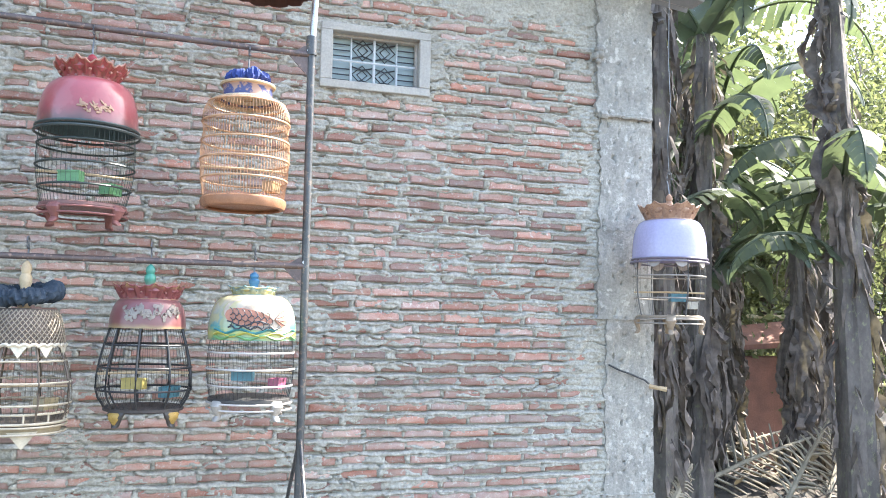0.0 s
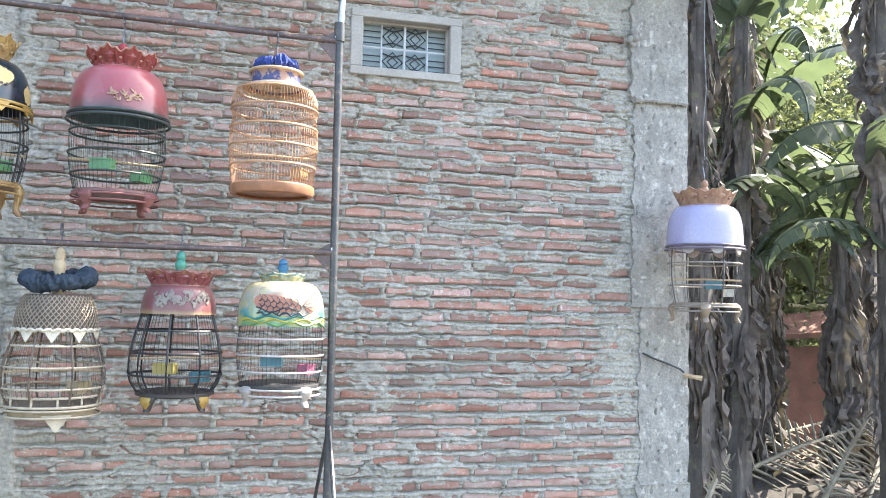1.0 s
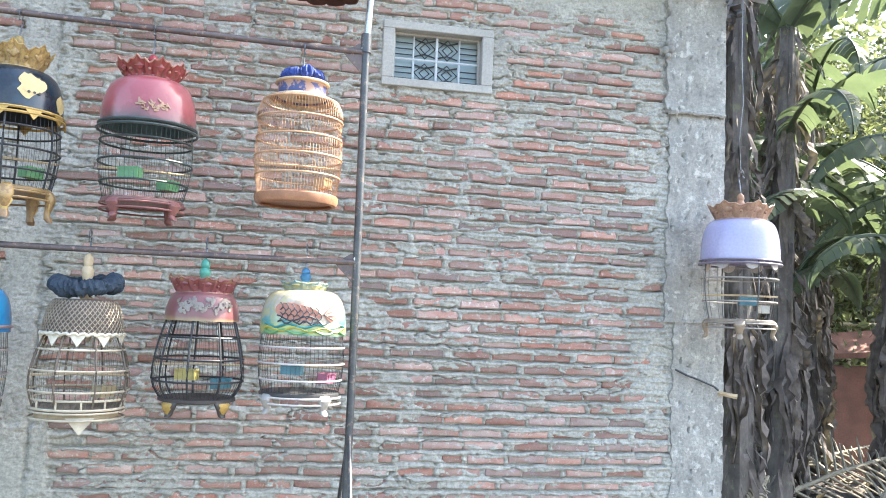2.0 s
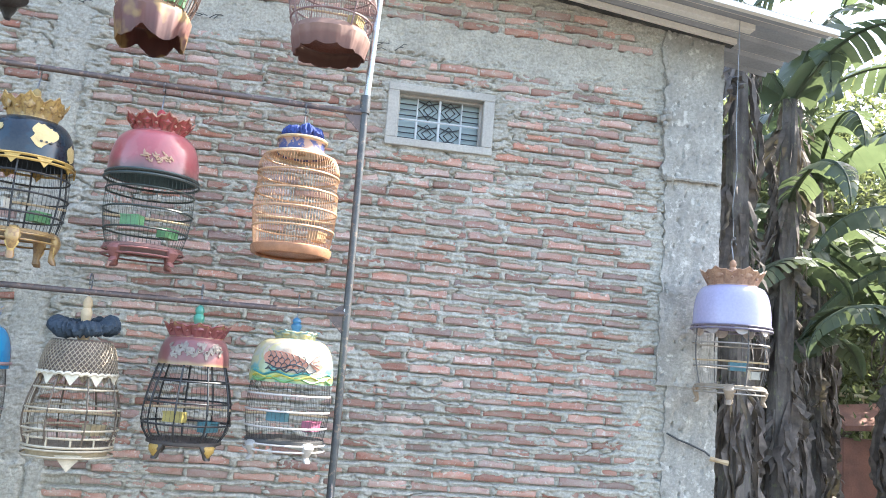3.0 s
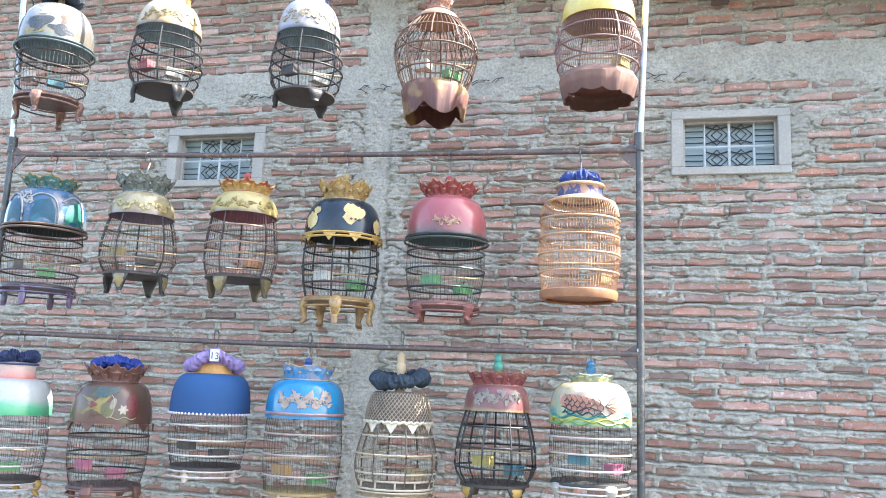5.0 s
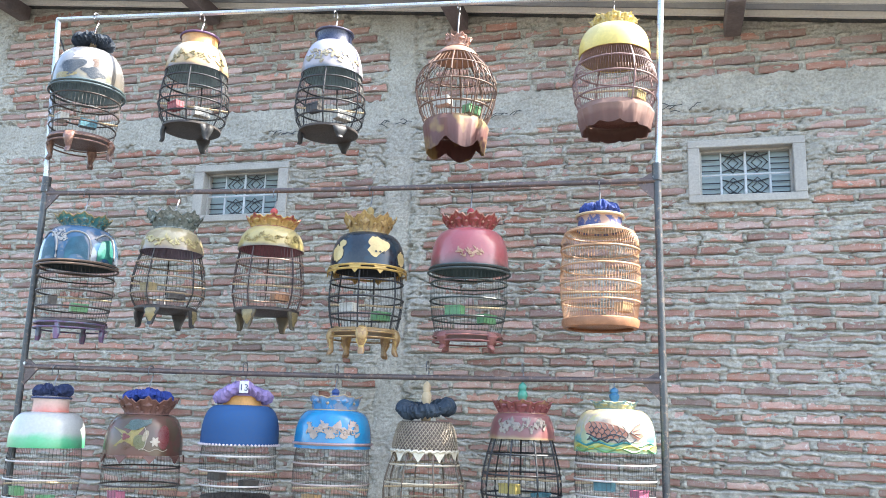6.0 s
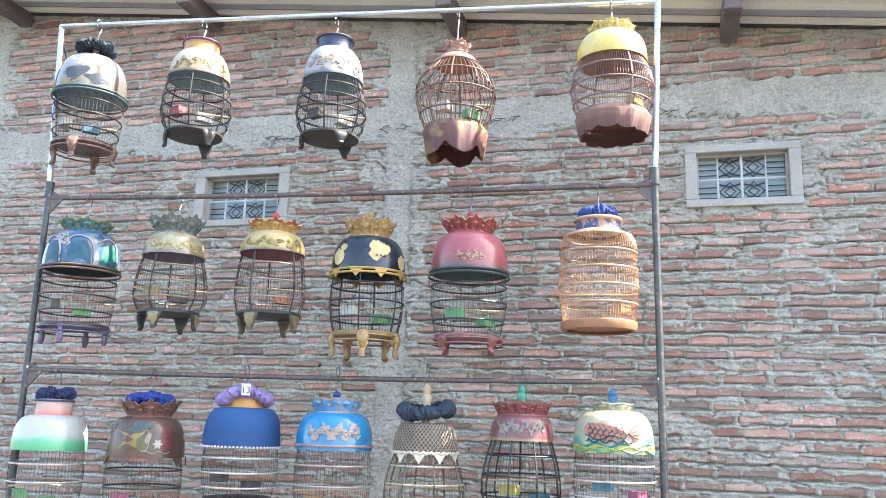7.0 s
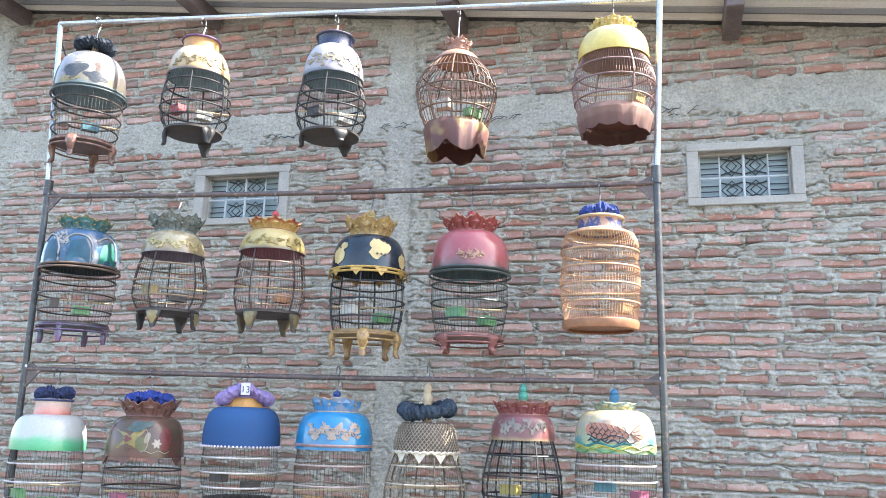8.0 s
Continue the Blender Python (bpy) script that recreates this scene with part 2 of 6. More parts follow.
def field(x, z, size, seed, octaves=3):
    """Smooth noise in 0..1 over arrays of places."""
    out, amp, tot = 0.0, 1.0, 0.0
    for o in range(octaves):
        g = lattice(seed + o, (257, 257))
        u, v = (x / size * 2 ** o + 91.3) % 256, (z / size * 2 ** o + 47.7) % 256
        i, j = np.floor(u).astype(int), np.floor(v).astype(int)
        fu, fv = u - i, v - j
        fu, fv = fu * fu * (3 - 2 * fu), fv * fv * (3 - 2 * fv)
        i1, j1 = i + 1, j + 1
        val = (g[i, j] * (1 - fu) + g[i1, j] * fu) * (1 - fv) + (g[i, j1] * (1 - fu) + g[i1, j1] * fu) * fv
        out, tot, amp = out + val * amp, tot + amp, amp * 0.5
    return out / tot


def smooth_step(a, b, v):
    t = np.clip((v - a) / (b - a), 0, 1)
    return t * t * (3 - 2 * t)

# ---------------------------------------------------------------- ground and brick wall
rng = random.Random(5)


def build_ground():
    bm = bmesh.new()
    xs = [-400, -120, -40, -15] + [-8 + 0.5 * i for i in range(41)] + [15, 40, 120, 400]
    ys = [-400, -120, -40, -15, -9] + [-6 + 0.5 * i for i in range(33)] + [14, 20, 40, 120, 400]
    g = [[bm.verts.new((x, y, 0.05 * (noise.noise((x * 0.6, y * 0.6, 0.3))) - 0.03 if abs(x) < 13 and abs(y) < 11 else 0.0)) for x in xs] for y in ys]
    for j in range(len(ys) - 1):
        for i in range(len(xs) - 1):
            bm.faces.new((g[j][i], g[j][i + 1], g[j + 1][i + 1], g[j + 1][i]))
    solo("ground", bm, SOIL, "bare dark soil of a shaded village yard", "ground", kind="structure")


build_ground()

WALL_X0, WALL_X1 = -3.35, 3.19
COURSE, COURSE_Z = 0.067, 2.231
BRICK_L, BRICK_H = 0.206, 0.043
WINDOWS = ((1.50, 2.098, 2.752, 3.103), (-1.545, -0.885, 2.746, 3.117))
MID_COLUMN = (-0.252, -0.092)
BEAM_Z = (3.285, 3.475)


def wall_top(x):
    return 4.02 - 0.123 * x


def brick_rows():
    """Courses of bricks: (z of the middle, list of (x of the middle, length))."""
    rows = []
    k0 = int(round((0.1 - COURSE_Z) / COURSE))
    for k in range(k0, k0 + 70):
        z = COURSE_Z + k * COURSE
        if z > 4.5:
            break
        row, x = [], WALL_X0 + (0.114 if k % 2 else 0.0) + rng.uniform(-0.05, 0.05)
        while x < WALL_X1:
            length = BRICK_L * rng.uniform(0.93, 1.05)
            if rng.random() < 0.09:
                length *= 0.52
            c = x + length / 2
            gap = rng.choice((0.008, 0.014, 0.020, 0.026, 0.034))
            x += length + gap
            row.append((c, length, rng.uniform(-0.004, 0.004)))
        rows.append((z, row))
    return rows


ROWS = brick_rows()


def free_of_concrete(c, length, z):
    lo, hi = c - length / 2, c + length / 2
    if hi > MID_COLUMN[0] and lo < MID_COLUMN[1]:
        return False
    if lo < -3.2 or hi > (3.165 if z < 1.57 else 3.11):
        return False
    if BEAM_Z[0] + 0.01 < z < BEAM_Z[1] - 0.005 or z > wall_top(c) - 0.04:
        return False
    for x0, x1, z0, z1 in WINDOWS:
        if hi > x0 - 0.01 and lo < x1 + 0.01 and z0 - 0.02 < z < z1 + 0.02:
            return False
    return True


def build_skin():
    """The mortar: bulging bed joints, recessed round the bricks, smeared over them in places."""
    dx, dz = 0.0090, 0.0041
    xs = np.arange(WALL_X0, WALL_X1 + dx / 2, dx)
    zs = np.arange(0.30, 4.50, dz)
    X, Z = np.meshgrid(xs, zs)
    wx = X + (field(X, Z, 0.05, 11, 2) - 0.5) * 0.022
    wz = Z + (field(X, Z, 0.06, 21, 2) - 0.5) * 0.017
    on = np.zeros_like(X)
    bare = 0.34 + 0.74 * field(X * 0.6, Z, 0.10, 15, 3) + 0.16 * smooth_step(3.44, 3.52, Z)
    shift = (field(X, Z, 0.14, 18, 2) - 0.62) * 0.012
    under = np.zeros_like(X)
    for z, row in ROWS:
        j0, j1 = np.searchsorted(zs, z - 0.05), np.searchsorted(zs, z + 0.05)
        for c, length, dzz in row:
            if not free_of_concrete(c, length, z):
                continue
            i0, i1 = np.searchsorted(xs, c - length / 2 - 0.03), np.searchsorted(xs, c + length / 2 + 0.03)
            sx, sz = wx[j0:j1, i0:i1], wz[j0:j1, i0:i1] - dzz
            ex = length / 2 - np.abs(sx - c)
            # the lower arris stays free, the mortar above sags over the upper one
            low_z = z - BRICK_H / 2 + np.maximum(shift[j0:j1, i0:i1], -0.003)
            ez = np.minimum(sz - low_z, low_z + BRICK_H * np.minimum(bare[j0:j1, i0:i1], 1.0) - sz)
            m = np.minimum(smooth_step(-0.006, 0.005, ex), smooth_step(-0.005, 0.004, ez))
            on[j0:j1, i0:i1] = np.maximum(on[j0:j1, i0:i1], m)
            low = np.exp(-((sz - (low_z - 0.0045)) / 0.0052) ** 2) * smooth_step(-0.02, 0.0, ex)
            under[j0:j1, i0:i1] = np.maximum(under[j0:j1, i0:i1], low)
    n1, n2 = field(X, Z, 0.028, 31, 3), field(X, Z, 0.16, 41, 4)
    big = field(X, Z, 0.9, 51, 2)
    stretch = field(X * 0.35, Z, 0.05, 61, 3)
    joint = 0.006 + (n1 - 0.35) * 0.020 + (field(X, Z, 0.11, 71, 2) - 0.5) * 0.012
    smear = smooth_step(0.575, 0.615, n2 * 0.5 + stretch * 0.5 + (big - 0.5) * 0.14 + 0.03 * smooth_step(1.7, 2.6, Z) - 0.07 * smooth_step(3.44, 3.52, Z))
    # heavier plaster low on the wall beside the middle column
    low_left = smooth_step(0.06, -0.06, Z - 0.90 + (n2 - 0.5) * 0.2) * smooth_step(0.02, -0.02, X + 0.1 + (n1 - .5) * .1)
    # the footing stands proud on that side, its top a ragged, broken ledge
    ledge = smooth_step(0.012, -0.012, Z - (0.575 + 0.035 * X) + (n2 - 0.5) * 0.05) * smooth_step(0.03, -0.03, X - 0.0 + (n1 - 0.5) * 0.12)
    top_right = smooth_step(2.9, 3.2, Z) * smooth_step(1.9, 2.6, X) * 0.15
    smear = np.clip(smear + low_left * 0.8 + top_right * smooth_step(0.42, 0.55, n2), 0, 1)
    # each bed leans out towards the brick below it
    up = ((wz - COURSE_Z + BRICK_H / 2) / COURSE) % 1.0
    band = BRICK_H / COURSE
    lean = np.where(up > band, 0.5 - (up - band) / (1 - band), 0.0)
    joint = joint + 0.012 * lean
    h = joint * (1 - on) + on * (-0.011)
    h = np.maximum(h, -0.011 + smear * (0.0150 + (n1 - 0.4) * 0.014 + 0.006 * (0.5 - up)))
    gate = smooth_step(0.22, 0.42, field(X * 0.5, Z, 0.13, 81, 2)) * (1 - 0.75 * smear * smooth_step(0.42, 0.52, field(X * 0.4, Z, 0.11, 83, 2)))
    h = h - under * 0.036 * gate
    ridge = (field(X * 0.4, Z, 0.016, 111, 2) - 0.5) * 0.007
    crack = np.exp(-((field(X * 0.45, Z, 0.07, 121, 3) - 0.5) / 0.015) ** 2) * 0.028 * smooth_step(0.40, 0.55, field(X, Z, 0.22, 131, 2))
    grit = (field(X, Z, 0.015, 141, 2) - 0.5) * 0.010 - 0.016 * smooth_step(0.72, 0.82, field(X, Z, 0.020, 151, 2))
    h = h + (ridge - crack + grit) * smooth_step(-0.006, 0.001, h)
    # cast members show flush and smoother, with ragged borders
    rag = (n1 - 0.5) * 0.05
    mid = smooth_step(-0.012, 0.004, np.minimum(X - MID_COLUMN[0] + rag, MID_COLUMN[1] - X + rag * 0.8))
    beam = smooth_step(-0.012, 0.004, np.minimum(Z - BEAM_Z[0] + rag * 1.2 + (n2 - 0.5) * 0.16, BEAM_Z[1] - Z + rag * 0.8 + (n2 - 0.5) * 0.10))
    left = smooth_step(-0.012, 0.004, -3.2 - X + rag)
    block = smooth_step(-0.012, 0.004, np.minimum(np.minimum(X + 0.245 + rag, 0.0 - X + rag), np.minimum(0.95 - Z + rag, Z - 0.60)))
    cast = np.maximum(np.maximum(np.maximum(mid, beam), left), block)
    h = h * (1 - cast) + cast * (0.006 + (field(X, Z, 0.3, 91, 3) - 0.5) * 0.018 + (n1 - 0.5) * 0.008 + ridge * 0.5 + grit * 0.5)
    edge = np.exp(-((X - MID_COLUMN[1] - 0.006 + rag * 0.8) / 0.010) ** 2) + np.exp(-((X - MID_COLUMN[0] + 0.006 + rag) / 0.010) ** 2) * 0.6
    h = h - edge * 0.02 * smooth_step(0.35, 0.6, field(X, Z, 0.2, 101, 2)) * (1 - beam)
    h = h + block * 0.012 + ledge * (0.055 + 0.016 * (n1 - 0.5)) - 0.022 * np.exp(-((Z - 0.592 - 0.035 * X + (n2 - 0.5) * 0.05) / 0.009) ** 2) * smooth_step(0.03, -0.03, X)
    top = 4.02 - 0.123 * X
    Zc = np.minimum(Z, top)
    nx = len(xs)
    co = np.stack([X, -h, Zc], -1).reshape(-1, 3)
    cx, cz = (X[:-1, :-1] + dx / 2), (Z[:-1, :-1] + dz / 2)
    keep = cz < (4.02 - 0.123 * cx) + dz
    for x0, x1, z0, z1 in WINDOWS:
        keep &= ~((cx > x0 + 0.012) & (cx < x1 - 0.012) & (cz > z0 + 0.012) & (cz < z1 - 0.012))
    jj, ii = np.nonzero(keep)
    a = jj * nx + ii
    faces = np.stack([a, a + 1, a + 1 + nx, a + nx], -1)
    me = bpy.data.meshes.new("mortar")
    me.from_pydata(co.tolist(), [], faces.tolist())
    me.materials.append(MORTAR)
    me.shade_smooth()
    return me


def core(bm, x0, x1, z0, z1=None):
    """A block of the wall behind its face; with no z1 it runs up to the sloping top."""
    ta, tb = (z1, z1) if z1 else (wall_top(x0), wall_top(x1))
    v = [bm.verts.new(p) for p in ((x0, 0.03, z0), (x1, 0.03, z0), (x1, 0.03, tb), (x0, 0.03, ta), (x0, 0.14, z0), (x1, 0.14, z0), (x1, 0.14, tb), (x0, 0.14, ta))]
    for q in ((0, 1, 2, 3), (5, 4, 7, 6), (4, 0, 3, 7), (1, 5, 6, 2), (3, 2, 6, 7), (4, 5, 1, 0)):
        bm.faces.new([v[i] for i in q])


def build_wall():
    wall = tagged(thing("wall_front"), "rough red brick house wall with smeared grey mortar", "wall", kind="structure")
    skin = tagged(new("mortar", build_skin()), "grey cement mortar smeared over the joints")
    skin.parent = wall
    bm = bmesh.new()
    (a0, a1, az0, az1), (b0, b1, bz0, bz1) = WINDOWS
    core(bm, WALL_X0, b0 + 0.02, 0)
    core(bm, b0 + 0.02, b1 - 0.02, 0, bz0 + 0.02)
    core(bm, b0 + 0.02, b1 - 0.02, bz1 - 0.02)
    core(bm, b1 - 0.02, a0 + 0.02, 0)
    core(bm, a0 + 0.02, a1 - 0.02, 0, az0 + 0.02)
    core(bm, a0 + 0.02, a1 - 0.02, az1 - 0.02)
    core(bm, a1 - 0.02, WALL_X1, 0)
    part("wall_core", bm, MORTAR, wall, smooth=False)
    bm = bmesh.new()
    box(bm, WALL_X0, WALL_X1, -0.030, 0.028, -0.05, 0.302, 0.006)
    part("wall_foot", bm, MORTAR, wall, smooth=False)
    return wall


WALL = build_wall()


def build_column():
    col = tagged(thing("wall_column"), "cast concrete corner column with rough pour joints", "column", kind="structure")
    lifts = ((0.0, 0.60, 3.150, 3.478, -0.030), (0.60, 1.575, 3.172, 3.474, -0.018), (1.575, 2.085, 3.115, 3.462, -0.030), (2.085, 2.742, 3.122, 3.458, -0.024), (2.742, 3.40, 3.100, 3.452, -0.036), (3.40, 3.80, 3.085, 3.450, -0.026))
    for z0, z1, x0, x1, y in lifts:
        bm = bmesh.new()
        nx, nz = 34, max(6, int((z1 - z0) / 0.0125))
        g = []
        for j in range(nz + 1):
            z = z0 + (z1 - z0) * j / nz
            row = []
            for i in range(nx + 1):
                u = i / nx
                pit = max(0.0, noise.noise((u * 17, z * 34, 8.3 + z0)) - 0.38) * 0.05
                lump = noise.noise((u * 5, z * 9, 3.1)) * 0.008 + noise.noise((u * 22, z * 30, 1.7)) * 0.004 + pit
                lip = -0.008 * (j == nz) * (0.6 + noise.noise((u * 14, z, 5)))
                xx = x0 + (x1 - x0) * u
                if i == 0:
                    xx += noise.noise((z * 14, 2.2, z0)) * 0.022 + noise.noise((z * 45, 1.2, z0)) * 0.012
                if i == nx:
                    xx += noise.noise((z * 11, 7.2, z0)) * 0.006
                row.append(bm.verts.new((xx, y + lump + lip, z)))
            g.append(row)
        back = [[bm.verts.new((r[0].co.x, 0.16, r[0].co.z)), bm.verts.new((r[-1].co.x, 0.16, r[0].co.z))] for r in g]
        for j in range(nz):
            for i in range(nx):
                bm.faces.new((g[j][i], g[j][i + 1], g[j + 1][i + 1], g[j + 1][i]))
            bm.faces.new((back[j][0], g[j][0], g[j + 1][0], back[j + 1][0]))
            bm.faces.new((g[j][nx], back[j][1], back[j + 1][1], g[j + 1][nx]))
            bm.faces.new((back[j][1], back[j][0], back[j + 1][0], back[j + 1][1]))
        bm.faces.new([back[nz][0], *g[nz], back[nz][1]])
        bm.faces.new([back[0][1], *g[0][::-1], back[0][0]])
        part("column_lift", bm, CONCRETE, col)
    # ragged mortar lip that squeezed out of a formwork joint
    bm = bmesh.new()
    pts = [(3.11 + 0.0135 * i, -0.045 + 0.006 * noise.noise((i * 0.7, 0, 0)), 2.745 + 0.010 * noise.noise((i * 0.45, 3, 0))) for i in range(26)]
    tube(bm, pts, [0.009 + 0.010 * abs(noise.noise((i * 0.5, 9, 0))) + (0.012 if i < 4 else 0) for i in range(26)], 6)
    part("mortar_lip", bm, CONCRETE, col)
    bm = bmesh.new()
    for i in range(7):
        c = Vector((3.085 + rng.uniform(-0.02, 0.03), -0.05, 3.08 + rng.uniform(-0.04, 0.05)))
        bmesh.ops.create_icosphere(bm, subdivisions=2, radius=rng.uniform(0.014, 0.028), matrix=Matrix.Translation(c))
    part("mortar_knob", bm, CONCRETE, col)
    return col


build_column()


def rod(name, pts, r, material, label, category):
    bm = bmesh.new()
    tube(bm, pts, r, 6)
    return solo(name, bm, material, label, category)


rod("iron_wire", [(3.18, -0.03, 1.32), (3.24, -0.05, 1.29), (3.31, -0.045, 1.27), (3.40, -0.05, 1.235), (3.43, -0.04, 1.215)], 0.006, IRON_DARK, "bent black iron wire sticking out of the column", "wire")
rod("wood_peg", [(3.44, -0.03, 1.20), (3.475, -0.06, 1.192), (3.52, -0.08, 1.185)], [0.014, 0.012, 0.016], WOOD, "short pale wooden peg beside the column", "peg")


def build_window(name, x0, x1, z0, z1):
    win = tagged(thing(name), "small white cement window with an ornate iron grille", "window", kind="structure")
    fw = 0.062 if x0 > 0 else 0.07
    for nm, b in (("frame_top", (x0, x1, z1 - 0.043, z1)), ("frame_bottom", (x0, x1, z0, z0 + 0.043)), ("frame_side", (x0, x0 + fw, z0 + 0.043, z1 - 0.043)), ("frame_side", (x1 - fw, x1, z0 + 0.043, z1 - 0.043))):
        bm = bmesh.new()
        box(bm, b[0], b[1], -0.026, 0.10, b[2], b[3], 0.004)
        part(nm, bm, WHITE_PAINT, win, smooth=False)
    ix0, ix1, iz0, iz1 = x0 + fw, x1 - fw, z0 + 0.043, z1 - 0.043
    bm = bmesh.new()
    box(bm, ix0 - 0.004, ix1 + 0.004, 0.075, 0.081, iz0 - 0.004, iz1 + 0.004)
    part("pane", bm, GLASS, win, "frosted blue-grey glass", smooth=False)
    bm = bmesh.new()
    box(bm, x0 + 0.02, x1 - 0.02, 0.36, 0.38, z0, z1)
    part("dark_room_board", bm, paint(0.25, 0.3, 0.32, 0.9), win, smooth=False)
    w, h = ix1 - ix0, iz1 - iz0
    yb = 0.045

    def at(u, v, dy=0.0):
        return (ix0 + w * u, yb + dy, iz0 + h * v)

    # a stepped inner bead, then pale glazing bars
    for nm, b in (("bead_top", (ix0, ix1, iz1 - 0.012, iz1 + 0.002)), ("bead_bottom", (ix0, ix1, iz0 - 0.002, iz0 + 0.010)), ("bead_side", (ix0 - 0.002, ix0 + 0.011, iz0, iz1)), ("bead_side", (ix1 - 0.011, ix1 + 0.002, iz0, iz1))):
        bm = bmesh.new()
        box(bm, b[0], b[1], 0.030, 0.072, b[2], b[3], 0.003)
        part(nm, bm, WHITE_PAINT, win, smooth=False)
    for u, v0, v1, r in ((0.5, 0.0, 1.0, 0.0075), (0.235, 0.0, 0.47, 0.0065), (0.765, 0.0, 0.47, 0.0065), (0.235, 0.47, 1.0, 0.0035), (0.765, 0.47, 1.0, 0.0035)):
        bm = bmesh.new()
        tube(bm, [at(u, v0), at(u, v1)], r, 6)
        part("grille_bar", bm, GRILLE_PALE, win, "pale painted bar")
    bm = bmesh.new()
    tube(bm, [at(0.0, 0.47, -0.004), at(1.0, 0.47, -0.004)], 0.0055, 6)
    part("grille_rail", bm, GRILLE_PALE, win, "pale painted bar")
    for v in (0.09, 0.20, 0.32, 0.58, 0.70, 0.82):
        for u0, u1 in ((0.02, 0.225), (0.775, 0.98)):
            bm = bmesh.new()
            tube(bm, [at(u0, v, 0.012), at(u1, v, 0.012)], 0.0036, 6)
            part("grille_rung", bm, IRON_DARK, win)
    for cu in (0.37, 0.63):
        for v0, v1 in ((0.03, 0.42), (0.53, 0.95)):
            vm, d = (v0 + v1) / 2, (v1 - v0) / 2
            for s in (1.0, 0.5):
                bm = bmesh.new()
                tube(bm, [at(cu - 0.118 * s, vm, 0.014), at(cu, vm + d * s, 0.014), at(cu + 0.118 * s, vm, 0.014), at(cu, vm - d * s, 0.014), at(cu - 0.118 * s, vm, 0.014)], 0.0044, 5)
                part("grille_diamond", bm, IRON_DARK, win)
            for k in (-1, 1):
                bm = bmesh.new()
                tube(bm, [at(cu - 0.12, vm + d * 0.85 * k, 0.018), at(cu, vm + d * 0.55 * k, 0.018), at(cu + 0.12, vm + d * 0.85 * k, 0.018)], 0.0042, 5)
                part("grille_scroll", bm, IRON_DARK, win)
    return win


build_window("window_1", *WINDOWS[0])
build_window("window_2", *WINDOWS[1])

# ---------------------------------------------------------------- roof over the wall
def build_roof():
    roof = tagged(thing("roof"), "pale ribbed metal roof sheet over grey wooden beams", "roof", kind="structure")
    xa, xb = -6.0, 3.9

    def rz(x):
        return wall_top(x) + 0.03

    # profile across the sheet: flat pans and raised cream ribs
    pan = []
    y = -0.46
    while y < 3.2:
        pan += [(y, 0.0), (y + 0.12, 0.0), (y + 0.135, 0.022), (y + 0.165, 0.022), (y + 0.18, 0.0)]
        y += 0.19
    bm = bmesh.new()
    # past the corner only the eave strip runs on
    for top in (0.0, 0.006):
        for x0, x1, cols in ((xa, 3.47, len(pan)), (3.47, xb, 21)):
            r0, r1 = ([bm.verts.new((x, yy, rz(x) + hh + top)) for yy, hh in pan[:cols]] for x in (x0, x1))
            for i in range(cols - 1):
                f = bm.faces.new((r0[i], r1[i], r1[i + 1], r0[i + 1]))
                f.material_index = 1 if pan[i][1] > 0.01 and pan[i + 1][1] > 0.01 else 0
    part("roof_sheet", bm, [ROOF_METAL, ROOF_CREAM], roof, smooth=False)
    for yy, wide, mat in ((-0.470, 0.035, ROOF_CREAM), (-0.29, 0.065, ROOF_CREAM), (-0.085, 0.026, ROOF_CREAM), (-0.050, 0.042, POST_PAINT)):
        bm = bmesh.new()
        v = []
        for x in (xa, xb if yy < -0.4 else 3.5):
            for (a, b) in ((yy, -0.035), (yy + wide, -0.035), (yy + wide, -0.004), (yy, -0.004)):
                v.append(bm.verts.new((x, a, rz(x) + b)))
        for q in ((0, 4, 5, 1), (1, 5, 6, 2), (2, 6, 7, 3), (3, 7, 4, 0), (0, 1, 2, 3), (7, 6, 5, 4)):
            bm.faces.new([v[i] for i in q])
        part("roof_batten", bm, mat, roof, smooth=False)
    for x in (-3.05, -1.50, 0.20, 1.755, 3.30):
        bm = bmesh.new()
        t = rz(x) - 0.042
        y1 = -0.03 if x < WALL_X1 else 3.0
        box(bm, x - 0.045, x + 0.045, -0.44 if x < WALL_X1 else 0.18, y1, t - 0.10, t, 0.006)
        part("roof_beam", bm, BEAM_WOOD, roof, smooth=False)
    return roof


build_roof()

# ---------------------------------------------------------------- the hanging rack
def rack_y(x):
    return -0.83 - 0.0698 * (1.36 - x)


